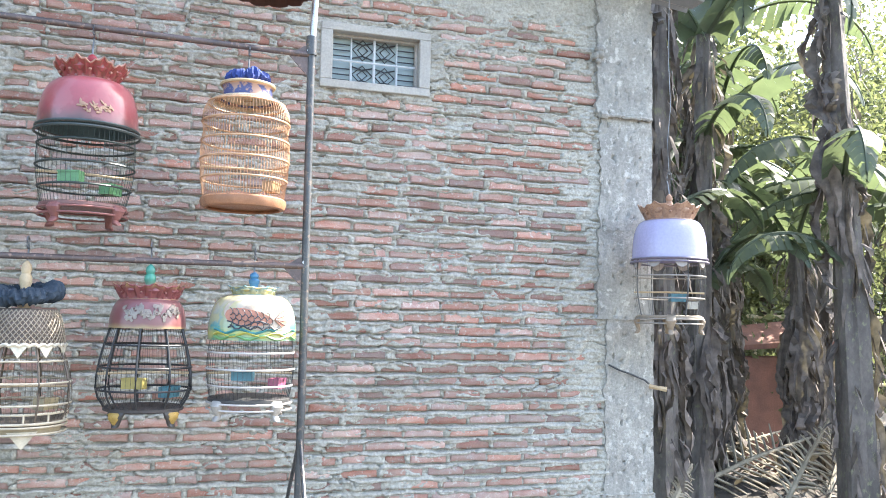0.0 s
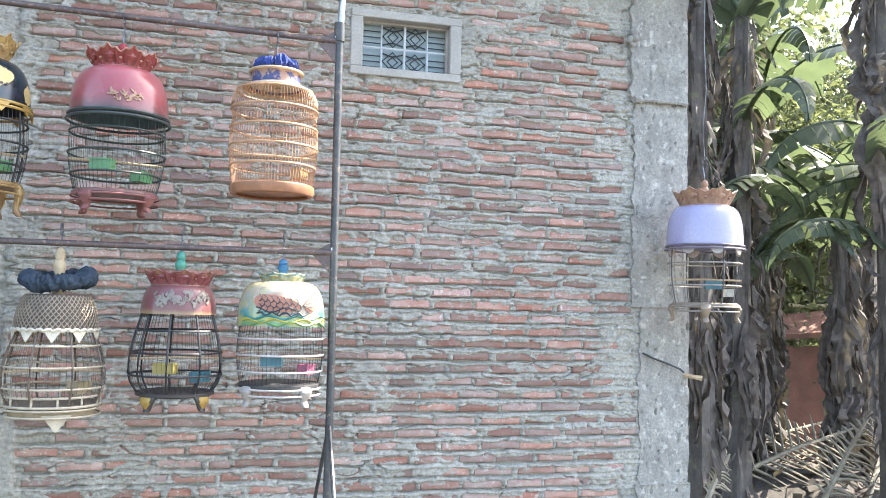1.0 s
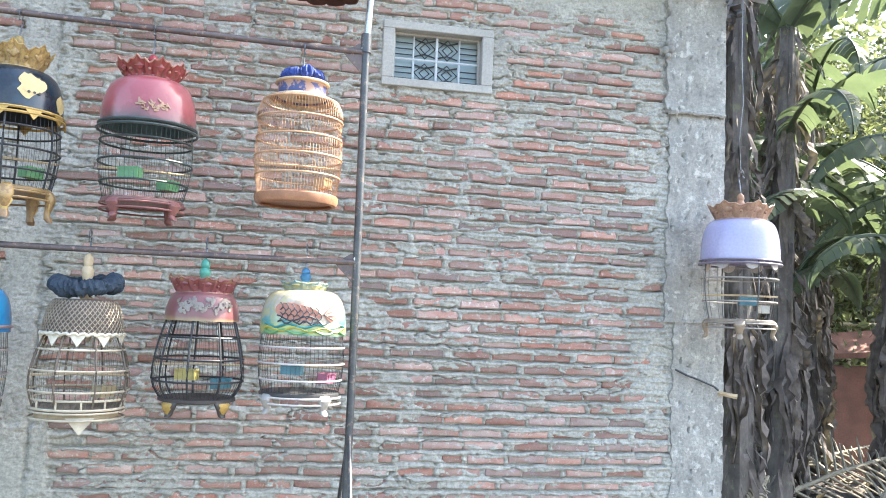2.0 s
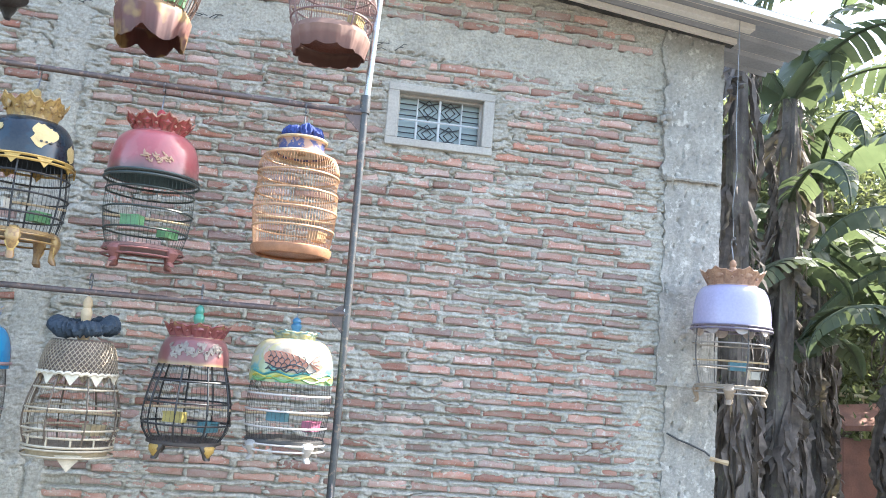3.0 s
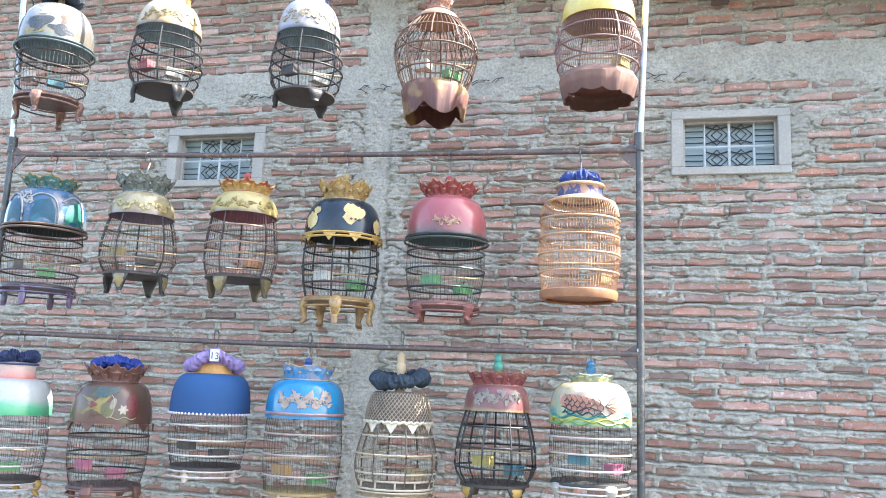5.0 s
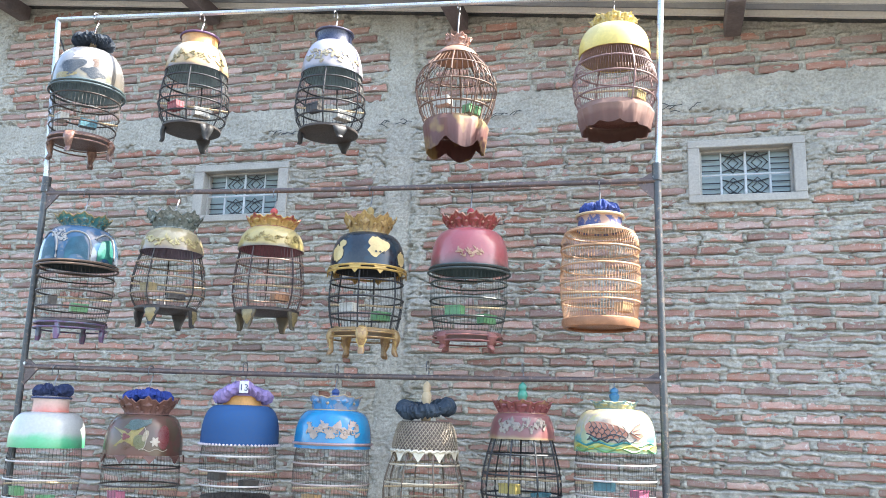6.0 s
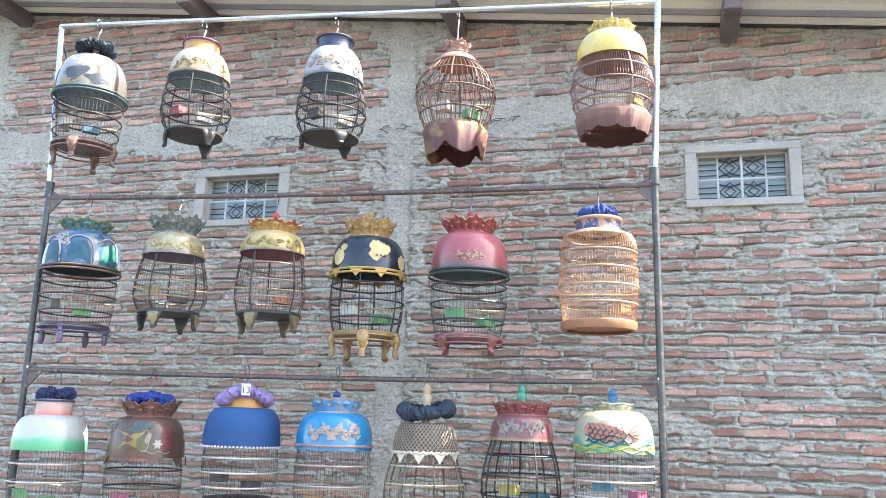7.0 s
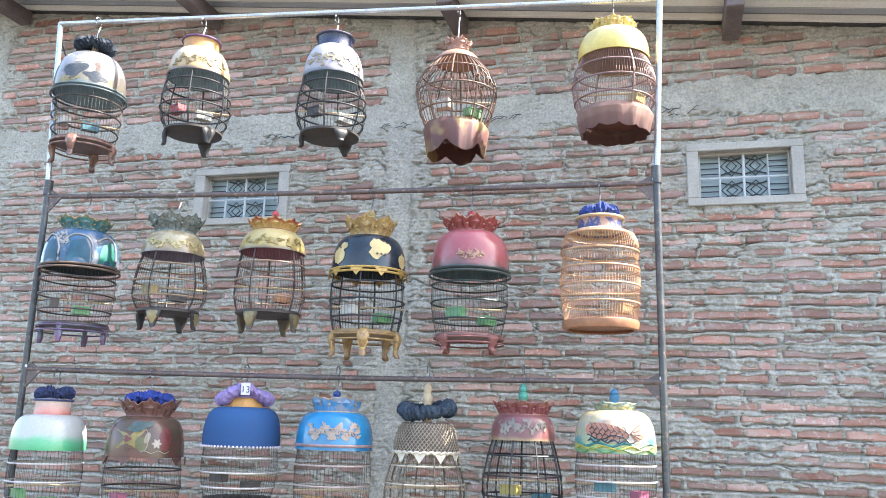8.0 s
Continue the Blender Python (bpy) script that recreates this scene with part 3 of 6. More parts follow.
def build_rack():
    rack = thing("cage_rack", (0, 0, 0), 0, "tall steel pipe rack with three hanging bars", "rack")
    posts = (((-1.752, rack_y(-1.752)), (-1.762, 2.70), (-1.826, 3.66)), ((1.361, rack_y(1.361)), (1.349, 2.68), (1.383, 3.565)))
    for (bx, by), (mx, mz), (tx, tz) in posts:
        bm = bmesh.new()
        tube(bm, [(bx, by, 0.0), (bx, by, 1.2), (mx, by, mz + 0.03)], 0.0165, 12)
        post = part("post", bm, POST_PAINT, rack, "dark painted steel pipe")
        bm = bmesh.new()
        tube(bm, [(mx, by, mz - 0.05), (tx, by, tz)], 0.0145, 12)
        part("post_extension", bm, GALV, rack, "bright galvanised pipe")
        bm = bmesh.new()
        tube(bm, [(mx, by, mz - 0.03), (mx, by, mz + 0.05)], 0.023, 10)
        part("collar", bm, POST_PAINT, rack)
        for fy, fz, r in (((-0.045, 0.40, 0.0085), (by - 0.95, 0.0, 0.0085)) if bx > 0 else ((by - 0.40, 0.0, 0.0085),)):
            bm = bmesh.new()
            tube(bm, [(bx, by, 1.06), (bx + 0.004, fy, fz)], r, 8)
            part("foot_brace", bm, POST_PAINT, rack)
    bars = ((1.762, 1.758, -1.752, 1.361, 0.0125, RUST, "brown painted bar"), (2.662, 2.652, -1.762, 1.349, 0.0125, RUST, "brown painted bar"), (3.656, 3.560, -1.826, 1.383, 0.012, GALV, "galvanised pipe"))
    for za, zb, xa, xb, r, mat, lab in bars:
        bm = bmesh.new()
        pts = []
        for i in range(9):
            u = i / 8
            x = xa + (xb - xa) * u
            pts.append((x, rack_y(x), za + (zb - za) * u - (0.012 * math.sin(math.pi * u) if mat is RUST else 0)))
        tube(bm, pts, r, 10)
        part("bar", bm, mat, rack, lab)
        if mat is RUST:
            for x, z, s in ((xa, za, 1), (xb, zb, -1)):
                bm = bmesh.new()
                y = rack_y(x)
                for yy in (y - 0.004, y + 0.004):
                    bm.faces.new([bm.verts.new(p) for p in ((x, yy, z + 0.035), (x + s * 0.03, yy, z + 0.035), (x + s * 0.095, yy, z - 0.008), (x + s * 0.012, yy, z - 0.095), (x, yy, z - 0.095))])
                vs = list(bm.verts)
                for i in range(5):
                    j = (i + 1) % 5
                    bm.faces.new((vs[i], vs[j], vs[j + 5], vs[i + 5]))
                bmesh.ops.recalc_face_normals(bm, faces=bm.faces)
                gus = part("gusset_plate", bm, RUST, rack, smooth=False)
                bm = bmesh.new()
                tube(bm, [(x + s * 0.012, y - 0.014, z + 0.014), (x + s * 0.012, y + 0.010, z + 0.014)], 0.008, 6)
                part("bolt", bm, GALV, gus)


build_rack()

# ---------------------------------------------------------------- bird cages
BLACK = (0.03, 0.032, 0.035)
DARK = (0.06, 0.05, 0.045)
CREAM = (0.72, 0.66, 0.52)
WHITE = (0.62, 0.58, 0.55)
GOLD = (0.48, 0.31, 0.085)


def dome_profile(r0, r1, h, power=2.4, n=9):
    """From the open rim (z 0) up to the neck, on a full shoulder."""
    out = []
    for i in range(n + 1):
        a = math.pi / 2 * i / n
        c = math.cos(a) ** (2 / power) if i < n else 0.0
        out.append((r0 + (r1 - r0) * c, h * math.sin(a) ** (2 / power)))
    return out


def radius_at(profile, z):
    for (ra, za), (rb, zb) in zip(profile, profile[1:]):
        if min(za, zb) <= z <= max(za, zb):
            return ra + (rb - ra) * ((z - za) / (zb - za) if zb != za else 0)
    return profile[-1][0]


def on_dome(profile, u, z, lift=0.002):
    """A place on the front of a dome: u metres sideways, z metres up."""
    r = radius_at(profile, z) + lift
    a = u / max(r, 0.03)
    return Vector((r * math.sin(a), -r * math.cos(a), z))


def patch(bm, profile, pts, lift=0.003, mat=0):
    """A flat painted or gilded shape laid on a dome, cut into a fan so that it follows the curve."""
    cu, cz = sum(p[0] for p in pts) / len(pts), sum(p[1] for p in pts) / len(pts)
    rings = []
    for s in (0.5, 1.0):
        rings.append([bm.verts.new(on_dome(profile, cu + (u - cu) * s, cz + (z - cz) * s, lift)) for u, z in pts])
    c = bm.verts.new(on_dome(profile, cu, cz, lift + 0.001))
    foot = [bm.verts.new(on_dome(profile, u, z, 0.0)) for u, z in pts]
    n = len(pts)
    for k in range(n):
        j = (k + 1) % n
        bm.faces.new((c, rings[0][k], rings[0][j])).material_index = mat
        bm.faces.new((rings[0][k], rings[1][k], rings[1][j], rings[0][j])).material_index = mat
        bm.faces.new((rings[1][k], foot[k], foot[j], rings[1][j])).material_index = mat


def rounded(pts, n=4):
    """More points on a smooth line through those given."""
    q = [Vector((*p, 0)) for p in pts]
    out = []
    for i in range(len(q) - 1):
        a, b, c, d = q[max(i - 1, 0)], q[i], q[i + 1], q[min(i + 2, len(q) - 1)]
        for k in range(n):
            t = k / n
            out.append(0.5 * ((2 * b) + (c - a) * t + (2 * a - 5 * b + 4 * c - d) * t * t + (3 * b - a - 3 * c + d) * t ** 3))
    return [(v.x, v.y) for v in out + [q[-1]]]


def stroke(bm, profile, pts, width=0.003, lift=0.004):
    if len(pts) < 9:
        pts = rounded(pts)
    tube(bm, [on_dome(profile, u, z, lift) for u, z in pts], width, 5)


def swirls(bm, profile, u0, u1, z0, z1, seed, n=9, width=0.0035):
    """Carved foliage: overlapping small leaves and tight curls inside a band of a dome."""
    r = random.Random(seed)
    for i in range(n * 3):
        cu = u0 + (u1 - u0) * (i + r.random()) / (n * 3)
        mid = 0.5 + 0.22 * math.sin(7 * (cu - u0) / (u1 - u0) * 3 + seed)
        cz = z0 + (z1 - z0) * min(max(mid + r.uniform(-0.25, 0.25), 0.1), 0.9)
        a = (z1 - z0) * r.uniform(0.13, 0.24)
        patch(bm, profile, blob(cu, cz, a, a * r.uniform(0.3, 0.55), 10, 3, 0.18, r.uniform(0, 3.1)), 0.003 + 0.002 * r.random())
    for i in range(n // 2):
        cu = u0 + (u1 - u0) * (i + 0.5) / (n // 2)
        cz = z0 + (z1 - z0) * r.uniform(0.3, 0.7)
        q = (z1 - z0) * r.uniform(0.15, 0.22)
        a0, d = r.uniform(0, 6.28), r.choice((-1, 1))
        stroke(bm, profile, [(cu + q * (1 - k / 11) * math.cos(a0 + d * k * 0.6), cz + q * (1 - k / 11) * math.sin(a0 + d * k * 0.6)) for k in range(10)], width * 0.7)


def blob(cu, cz, a, b, n=14, lobes=0, amp=0.0, tilt=0.0):
    out = []
    for k in range(n):
        t = 2 * math.pi * k / n
        s = 1 + amp * math.cos(lobes * t)
        x, y = a * s * math.cos(t), b * s * math.sin(t)
        out.append((cu + x * math.cos(tilt) - y * math.sin(tilt), cz + x * math.sin(tilt) + y * math.cos(tilt)))
    return out


def crown_ring(parent, z, r, h, material, points=9, name="crown", label="", flare=1.35, thick=0.006, stud_mat=None, cut=1.0):
    """A flaring collar cut into carved lobes, each with a pointed tip, side curls and a raised border."""
    bm = bmesh.new()
    segs = points * 16

    def tip(a):
        d = abs(2 * ((points * a / (2 * math.pi)) % 1.0) - 1)
        d = 1 - d
        return 0.50 * (1 - d) ** 0.9 + 0.32 * math.exp(-(d / 0.17) ** 2) + 0.20 * math.exp(-((d - 0.62) / 0.15) ** 2)

    def edge(a, i):
        t = tip(a)
        lift = (0.0, 0.0, 0.12, 0.42, 0.42, 0.12, 0.0, 0.0)[i] * h * (t - 0.15) * cut
        carve = 0.05 * math.cos(points * 2 * a + i) + 0.035 * math.cos(points * 5 * a - 2 * i)
        return 1 + (0.10 * t * (2 <= i <= 5) + carve * (1 <= i <= 2)), lift

    prof = [(r, 0), (r * 1.03, h * 0.22), (r * (1 + (flare - 1) * 0.45), h * 0.5), (r * flare, h * 0.68), (r * flare - thick, h * 0.68), (r * (1 + (flare - 1) * 0.4) - thick, h * 0.5), (r - thick, h * 0.22), (r - thick, 0)]
    lathe(bm, prof, segs, edge)
    ob = part(name, bm, material, parent, label, loc=(0, 0, z))
    trim = stud_mat or material
    bm = bmesh.new()
    line = []
    for k in range(segs + 1):
        a = 2 * math.pi * (k % segs) / segs
        sc, dz = edge(a, 3)
        rr = r * flare * sc - thick / 2
        line.append((rr * math.cos(a), rr * math.sin(a), h * 0.68 + dz))
    tube(bm, line, 0.0034, 5)
    part("crown_edge", bm, trim, ob)
    bm = bmesh.new()
    tube(bm, hoop_points(r * 1.02, h * 0.06, 40), 0.0055, 6)
    part("crown_band", bm, trim, ob)
    # a leaf carved on each lobe
    leaf = None
    for k in range(points):
        a = 2 * math.pi * k / points
        if leaf is None:
            bm = bmesh.new()
            w = r * flare * math.pi / points * 0.42
            loft(bm, [(0.0, 0.0, w * 0.3, 0.004), (0.006, h * 0.14, w, 0.005), (0.004, h * 0.26, w * 0.75, 0.005), (0.010, h * 0.40, w * 0.35, 0.005), (0.018, h * 0.50, w * 0.1, 0.004)], 8, 2)
            leaf = finish(bm, "crown_leaf", material, True)
        o = new("crown_leaf", leaf)
        o.parent = ob
        rr = r * (1 + (flare - 1) * 0.45)
        o.location = (rr * math.cos(a), rr * math.sin(a), h * 0.36)
        o.rotation_euler = (0, 0, a)
    stud = None
    for k in range(points):
        a = 2 * math.pi * k / points
        a += math.pi / points
        rr = r * (1 + (flare - 1) * 0.40) + 0.003
        if stud is None:
            bm = bmesh.new()
            bmesh.ops.create_icosphere(bm, subdivisions=2, radius=h * 0.075)
            stud = finish(bm, "stud", stud_mat, True)
        o = new("stud", stud)
        o.parent = ob
        o.location = (rr * math.cos(a), rr * math.sin(a), h * 0.4)
    return ob


def scrunchie(parent, z, r, h, material, seed, label="gathered cloth ring", name="cloth_ring", drape=0.0, sag=0.0):
    """Cloth bunched round a neck: uneven puffs with slanting wrinkles."""
    bm = bmesh.new()
    nu, nv = 170, 22
    g = []
    for i in range(nu):
        a = 2 * math.pi * i / nu
        ca, sa = math.cos(a), math.sin(a)
        puff = 1 + 0.38 * noise.noise((ca * 1.7, sa * 1.7, seed * 1.31))
        lift = 0.35 * h * noise.noise((ca * 1.1, sa * 1.1, seed * 2.17 + 5)) - drape * max(0.0, noise.noise((ca * 1.4, sa * 1.4, seed + 9.5)) + 0.25) - sag * (abs(ca) ** 2 - 0.4)
        row = []
        for j in range(nv):
            b = 2 * math.pi * j / nv
            fold = abs(noise.noise((ca * 7 + b * 0.5, sa * 7 - b * 0.3, seed + 3.3)))
            wr = 0.95 * (0.26 - fold) + 0.30 * (0.22 - abs(noise.noise((ca * 11 - b * 0.6, sa * 11 + b * 0.4, seed + 7.7))))
            t = h * 0.5 * max(puff + wr, 0.3)
            row.append(bm.verts.new(((r + t * 0.95 * math.cos(b)) * ca, (r + t * 0.95 * math.cos(b)) * sa, t * 0.85 * math.sin(b) + lift)))
        g.append(row)
    for i in range(nu):
        for j in range(nv):
            bm.faces.new((g[i][j], g[(i + 1) % nu][j], g[(i + 1) % nu][(j + 1) % nv], g[i][(j + 1) % nv]))
    return part(name, bm, material, parent, label, loc=(0, 0, z))


def loft(bm, rings, n=14, power=2.6):
    """Level rings (x, z, half width across, half depth) skinned into one carved leg."""
    made = []
    for cx, z, hw, hd in rings:
        ring = []
        for k in range(n):
            t = 2 * math.pi * k / n
            c, q = math.cos(t), math.sin(t)
            ring.append(bm.verts.new((cx + hd * math.copysign(abs(c) ** (2 / power), c), hw * math.copysign(abs(q) ** (2 / power), q), z)))
        made.append(ring)
    for a, b in zip(made, made[1:]):
        for k in range(n):
            bm.faces.new((a[k], b[k], b[(k + 1) % n], a[(k + 1) % n]))
    bm.faces.new(made[0])
    bm.faces.new(made[-1][::-1])


FOOT_SHAPES = {
    "block": ((-0.004, 0.22, 0.036, 0.012), (0.002, 0.0, 0.040, 0.013), (0.006, -0.2, 0.036, 0.013), (0.006, -0.5, 0.026, 0.012), (0.003, -0.78, 0.017, 0.010), (0.006, -0.92, 0.014, 0.011), (0.010, -1.0, 0.011, 0.009)),
    "figure": ((0.0, 0.15, 0.010, 0.010), (0.003, 0.0, 0.017, 0.014), (0.004, -0.25, 0.010, 0.010), (0.004, -0.45, 0.018, 0.014), (0.003, -0.8, 0.015, 0.012), (0.006, -1.0, 0.010, 0.010)),
    "scroll": ((-0.012, 0.22, 0.016, 0.012), (0.006, 0.08, 0.026, 0.016), (0.016, -0.18, 0.028, 0.017), (0.012, -0.45, 0.019, 0.014), (0.005, -0.7, 0.013, 0.010), (0.010, -0.88, 0.017, 0.014), (0.018, -1.0, 0.012, 0.010)),
}


def feet_of(parent, z0, drop, r, material, n=4, style="scroll", turn=0.4, name="foot", accent=None):
    for k in range(n):
        a = turn + 2 * math.pi * k / n
        bm = bmesh.new()
        loft(bm, [(x, z * drop, w, d) for x, z, w, d in FOOT_SHAPES[style]])
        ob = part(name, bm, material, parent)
        ob.location = (r * math.cos(a), r * math.sin(a), z0)
        ob.rotation_euler = (0, 0, a)
        if accent:
            bm = bmesh.new()
            loft(bm, [(0.014, 0.0, 0.022, 0.004), (0.017, -drop * 0.12, 0.029, 0.004), (0.018, -drop * 0.3, 0.022, 0.004), (0.017, -drop * 0.42, 0.026, 0.004), (0.014, -drop * 0.62, 0.014, 0.004), (0.012, -drop * 0.8, 0.006, 0.003)], 12, 2)
            part("foot_carving", bm, accent, ob)


def build_cage(x, y, zs, rs, label, dome, bars=DARK, hoops=None, hoop_n=3, posts=0, neck=0.45, neck_mat=None, top="crown", top_mat=None, top_points=9, rim=None, feet=None, style="scroll",
               foot_n=4, base=None, cups=((0.18, 0.5, 0.12),), power=2.4, flare=1.35, dome_bars=False, skirt=None, finial=WOOD, decor=None, bar_r=0.0008, bar_n=60, group="hanging bird cages", inner=None, stud=None, accent=None, fin=None, cut=1.0):
    """A bird cage on its hook. zs: hook, top of the crown, top, bottom of the dome, widest, floor, feet. rs: dome, widest, floor."""
    hook_z, ctop, dtop, dbot, zw, zb, zf = zs
    rd, rw, rb = rs
    turn = math.atan2(1.4 - x, 3.6)
    c = thing("bird_cage", (x, y, zf), turn, label, "bird cage", group)
    hook_z, ctop, dtop, dbot, zw, zb = (v - zf for v in (hook_z, ctop, dtop, dbot, zw, zb))
    rn = rd * neck
    # dome
    if not dome_bars:
        prof = dome_profile(rn, rd, dtop - dbot, power)
        shell = [(r - 0.006, max(z - 0.004, 0.0)) for r, z in prof]
        bm = bmesh.new()
        lathe(bm, shell[::-1] + prof, 40)
        bmesh.ops.recalc_face_normals(bm, faces=bm.faces)
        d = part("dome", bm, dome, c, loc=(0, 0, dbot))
        bm = bmesh.new()
        lathe(bm, [(rn, 0), (rn * 1.0, 0.004), (0.012, 0.006), (0.0, 0.006)], 24)
        part("dome_cap", bm, neck_mat or dome, c, loc=(0, 0, dtop - 0.004))
        if inner:
            bm = bmesh.new()
            lathe(bm, [(r - 0.008, max(z - 0.012, 0.002)) for r, z in prof], 32)
            part("dome_lining", bm, paint(*inner, 0.6), d)
        if decor:
            decor(d, prof, dtop - dbot, rd)
        if rim:
            for dz, k in ((0.004, 1.0), (-0.014, 1.025)):
                bm = bmesh.new()
                tube(bm, hoop_points(rd * k + 0.003, dz, 40), 0.0055, 6)
                part("dome_rim", bm, paint(*rim, 0.4), d)
    # top
    if top == "crown":
        crown_ring(c, dtop - 0.006, max(rn * 0.98, 0.05), (ctop - dtop) * 1.0 + 0.012, top_mat, top_points, flare=flare, stud_mat=paint(*stud, 0.4, 0.2) if stud else top_mat, cut=cut)
    elif top == "cap":
        bm = bmesh.new()
        h = ctop - dtop
        lathe(bm, [(rn * 1.0, 0), (rn * 0.96, h * 0.25), (rn * 0.94, h * 0.75), (rn * 0.99, h * 0.86), (rn * 0.99, h * 0.96), (rn * 0.92, h), (rn * 0.5, h * 1.04), (0, h * 1.06)], 28)
        part("neck_cap", bm, top_mat, c, loc=(0, 0, dtop - 0.003))
        bm = bmesh.new()
        tube(bm, hoop_points(rn * 1.02, dtop + h * 0.88, 32), 0.006, 6)
        part("neck_ring", bm, finial, c)
        bm = bmesh.new()
        lathe(bm, [(rn * 0.62, h), (rn * 0.60, h * 1.16), (rn * 0.35, h * 1.28), (0, h * 1.30)], 24)
        part("neck_lid", bm, finial, c, loc=(0, 0, dtop))
    elif top == "cloth":
        scrunchie(c, dtop + (ctop - dtop) * 0.6, max(rn * 0.95, 0.06), (ctop - dtop) * 0.75, top_mat, int(x * 100))
    # finial and hook
    bm = bmesh.new()
    fz = dtop
    ft = min(hook_z - 0.04, (fin - zf) if fin else ctop + 0.02)
    fh = max(ft - fz, 0.03)
    lathe(bm, [(0.020, 0), (0.025, fh * 0.12), (0.018, fh * 0.30), (0.016, fh * 0.42), (0.022, fh * 0.54), (0.022, fh * 0.64), (0.015, fh * 0.72), (0.019, fh * 0.80), (0.016, fh * 0.90), (0.007, fh * 0.97), (0.0, fh)], 14)
    part("finial", bm, finial, c, loc=(0, 0, fz))
    bm = bmesh.new()
    pts = [(0, 0, ft - 0.01), (0, 0.004, (ft + hook_z - 0.05) / 2), (0, 0.012, hook_z - 0.045), (0, 0.021, hook_z - 0.022)]
    # the open crook that goes over the bar
    for k in range(10):
        a = radians(-20 + 235 * k / 9)
        pts.append((0, 0.022 * math.cos(a), hook_z + 0.002 + 0.022 * math.sin(a)))
    pts.append((0.004, -0.027, hook_z - 0.022))
    tube(bm, pts, 0.0036, 6)
    hk = part("hook", bm, HOOK_WIRE, c, "bent wire hook")
    hk.rotation_euler = (0, 0, -turn)
    # body profile from the dome to the floor
    r0 = rd * 0.93
    body = []
    n = 8
    for i in range(n + 1):
        u = i / n
        z = dbot + (zb - dbot) * u
        w = (zw - dbot) / (zb - dbot)
        if u < w:
            s = math.sin(math.pi / 2 * u / w)
            r = r0 + (rw - r0) * s
        else:
            s = 1 - math.cos(math.pi / 2 * (u - w) / (1 - w))
            r = rw + (rb - rw) * s
        body.append((r, z))
    if dome_bars:
        prof = dome_profile(rn, rd, dtop - dbot, power)
        body = [(r, z + dbot) for r, z in prof[::-1]][:-1] + [(rd, dbot)] + body[1:]
    bmat = paint(*bars, 0.5)
    bm = bmesh.new()
    for k in range(bar_n):
        a = 2 * math.pi * k / bar_n
        tube(bm, [(r * math.cos(a), r * math.sin(a), z) for r, z in body], bar_r, 3, cap=False)
    tagged(part("bars", bm, bmat, c, "thin upright bamboo bars"), kind="stuff")
    hmat = paint(*(hoops or bars), 0.45)
    zs_h = [dbot + (zb - dbot) * f for f in [(i + 0.75) / (hoop_n + 0.55) for i in range(hoop_n)]]
    if dome_bars:
        zs_h = [dtop - 0.02 - (dtop - zb - 0.03) * i / hoop_n for i in range(hoop_n + 1)]
    for z in zs_h:
        bm = bmesh.new()
        tube(bm, hoop_points(radius_at(body, z) + 0.001, z, 36), 0.0043, 6)
        part("hoop", bm, hmat, c)
    for k in range(posts):
        a = 2 * math.pi * (k + 0.3) / posts
        bm = bmesh.new()
        tube(bm, [((r + 0.002) * math.cos(a), (r + 0.002) * math.sin(a), z) for r, z in body], 0.0042, 5)
        part("upright", bm, bmat, c)
    # floor tray
    base_mat = base or paint(*DARK, 0.6)
    bm = bmesh.new()
    lathe(bm, [(0, 0.004), (rb, 0.004), (rb + 0.007, 0.0), (rb + 0.007, -0.010), (rb - 0.006, -0.015), (0, -0.015)], 36)
    part("floor_tray", bm, base_mat, c, loc=(0, 0, zb))
    if dome_bars:
        bm = bmesh.new()
        lathe(bm, [(rb + 0.004, 0.014), (rb + 0.012, 0.008), (rb + 0.013, -0.008), (rb + 0.006, -0.026), (rb - 0.010, -0.030), (rb - 0.012, -0.024), (rb + 0.002, 0.0)], 40)
        part("tray_rim", bm, base_mat, c, loc=(0, 0, zb))
        bm = bmesh.new()
        lathe(bm, [(rn * 1.30, -0.014), (rn * 1.28, -0.004), (rn * 1.12, 0.004), (rn * 0.9, 0.008), (0, 0.008)], 32)
        part("top_board", bm, paint(0.62, 0.54, 0.38, 0.5), c, loc=(0, 0, dtop))
    if skirt:
        mat, pts_n, drop = skirt
        bm = bmesh.new()

        def scallop(a, i):
            return 1.0 + (0, 0.5, 1, 1, 0.5)[i] * (0.035 * math.sin(3 * a + 1.0) + 0.030 * math.sin(13 * a + 2.0) + 0.014 * math.sin(29 * a)), (0, 0, -1, -1, 0)[i] * drop * (0.55 if pts_n < 7 else 0.13) * abs(math.cos(pts_n * a / 2)) ** 0.8

        lathe(bm, [(rb + 0.004, 0.04), (rb + 0.016, 0.012), (rb - 0.006, -drop * 0.66), (rb - 0.011, -drop * 0.66), (rb + 0.008, 0.0)], max(pts_n * 8, 88), scallop)
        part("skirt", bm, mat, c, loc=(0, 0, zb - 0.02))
    elif feet:
        feet_of(c, zb - 0.012, zb - 0.012, rb * 0.95, feet, foot_n, style, 0.5 + turn, accent=paint(*accent, 0.35, 0.2) if accent else None)
    if (hoops or feet) and not dome_bars and style != "block":
        rail_mat = hmat if hoops else feet
        for dz in (-0.016, -0.040):
            bm = bmesh.new()
            tube(bm, hoop_points(rb + 0.010, zb + dz, 36), 0.0042, 6)
            part("base_rail", bm, rail_mat, c)
    # perch, and cups at the sides
    bm = bmesh.new()
    zp = zb + (dbot - zb) * 0.42
    rp = radius_at(body, zp)
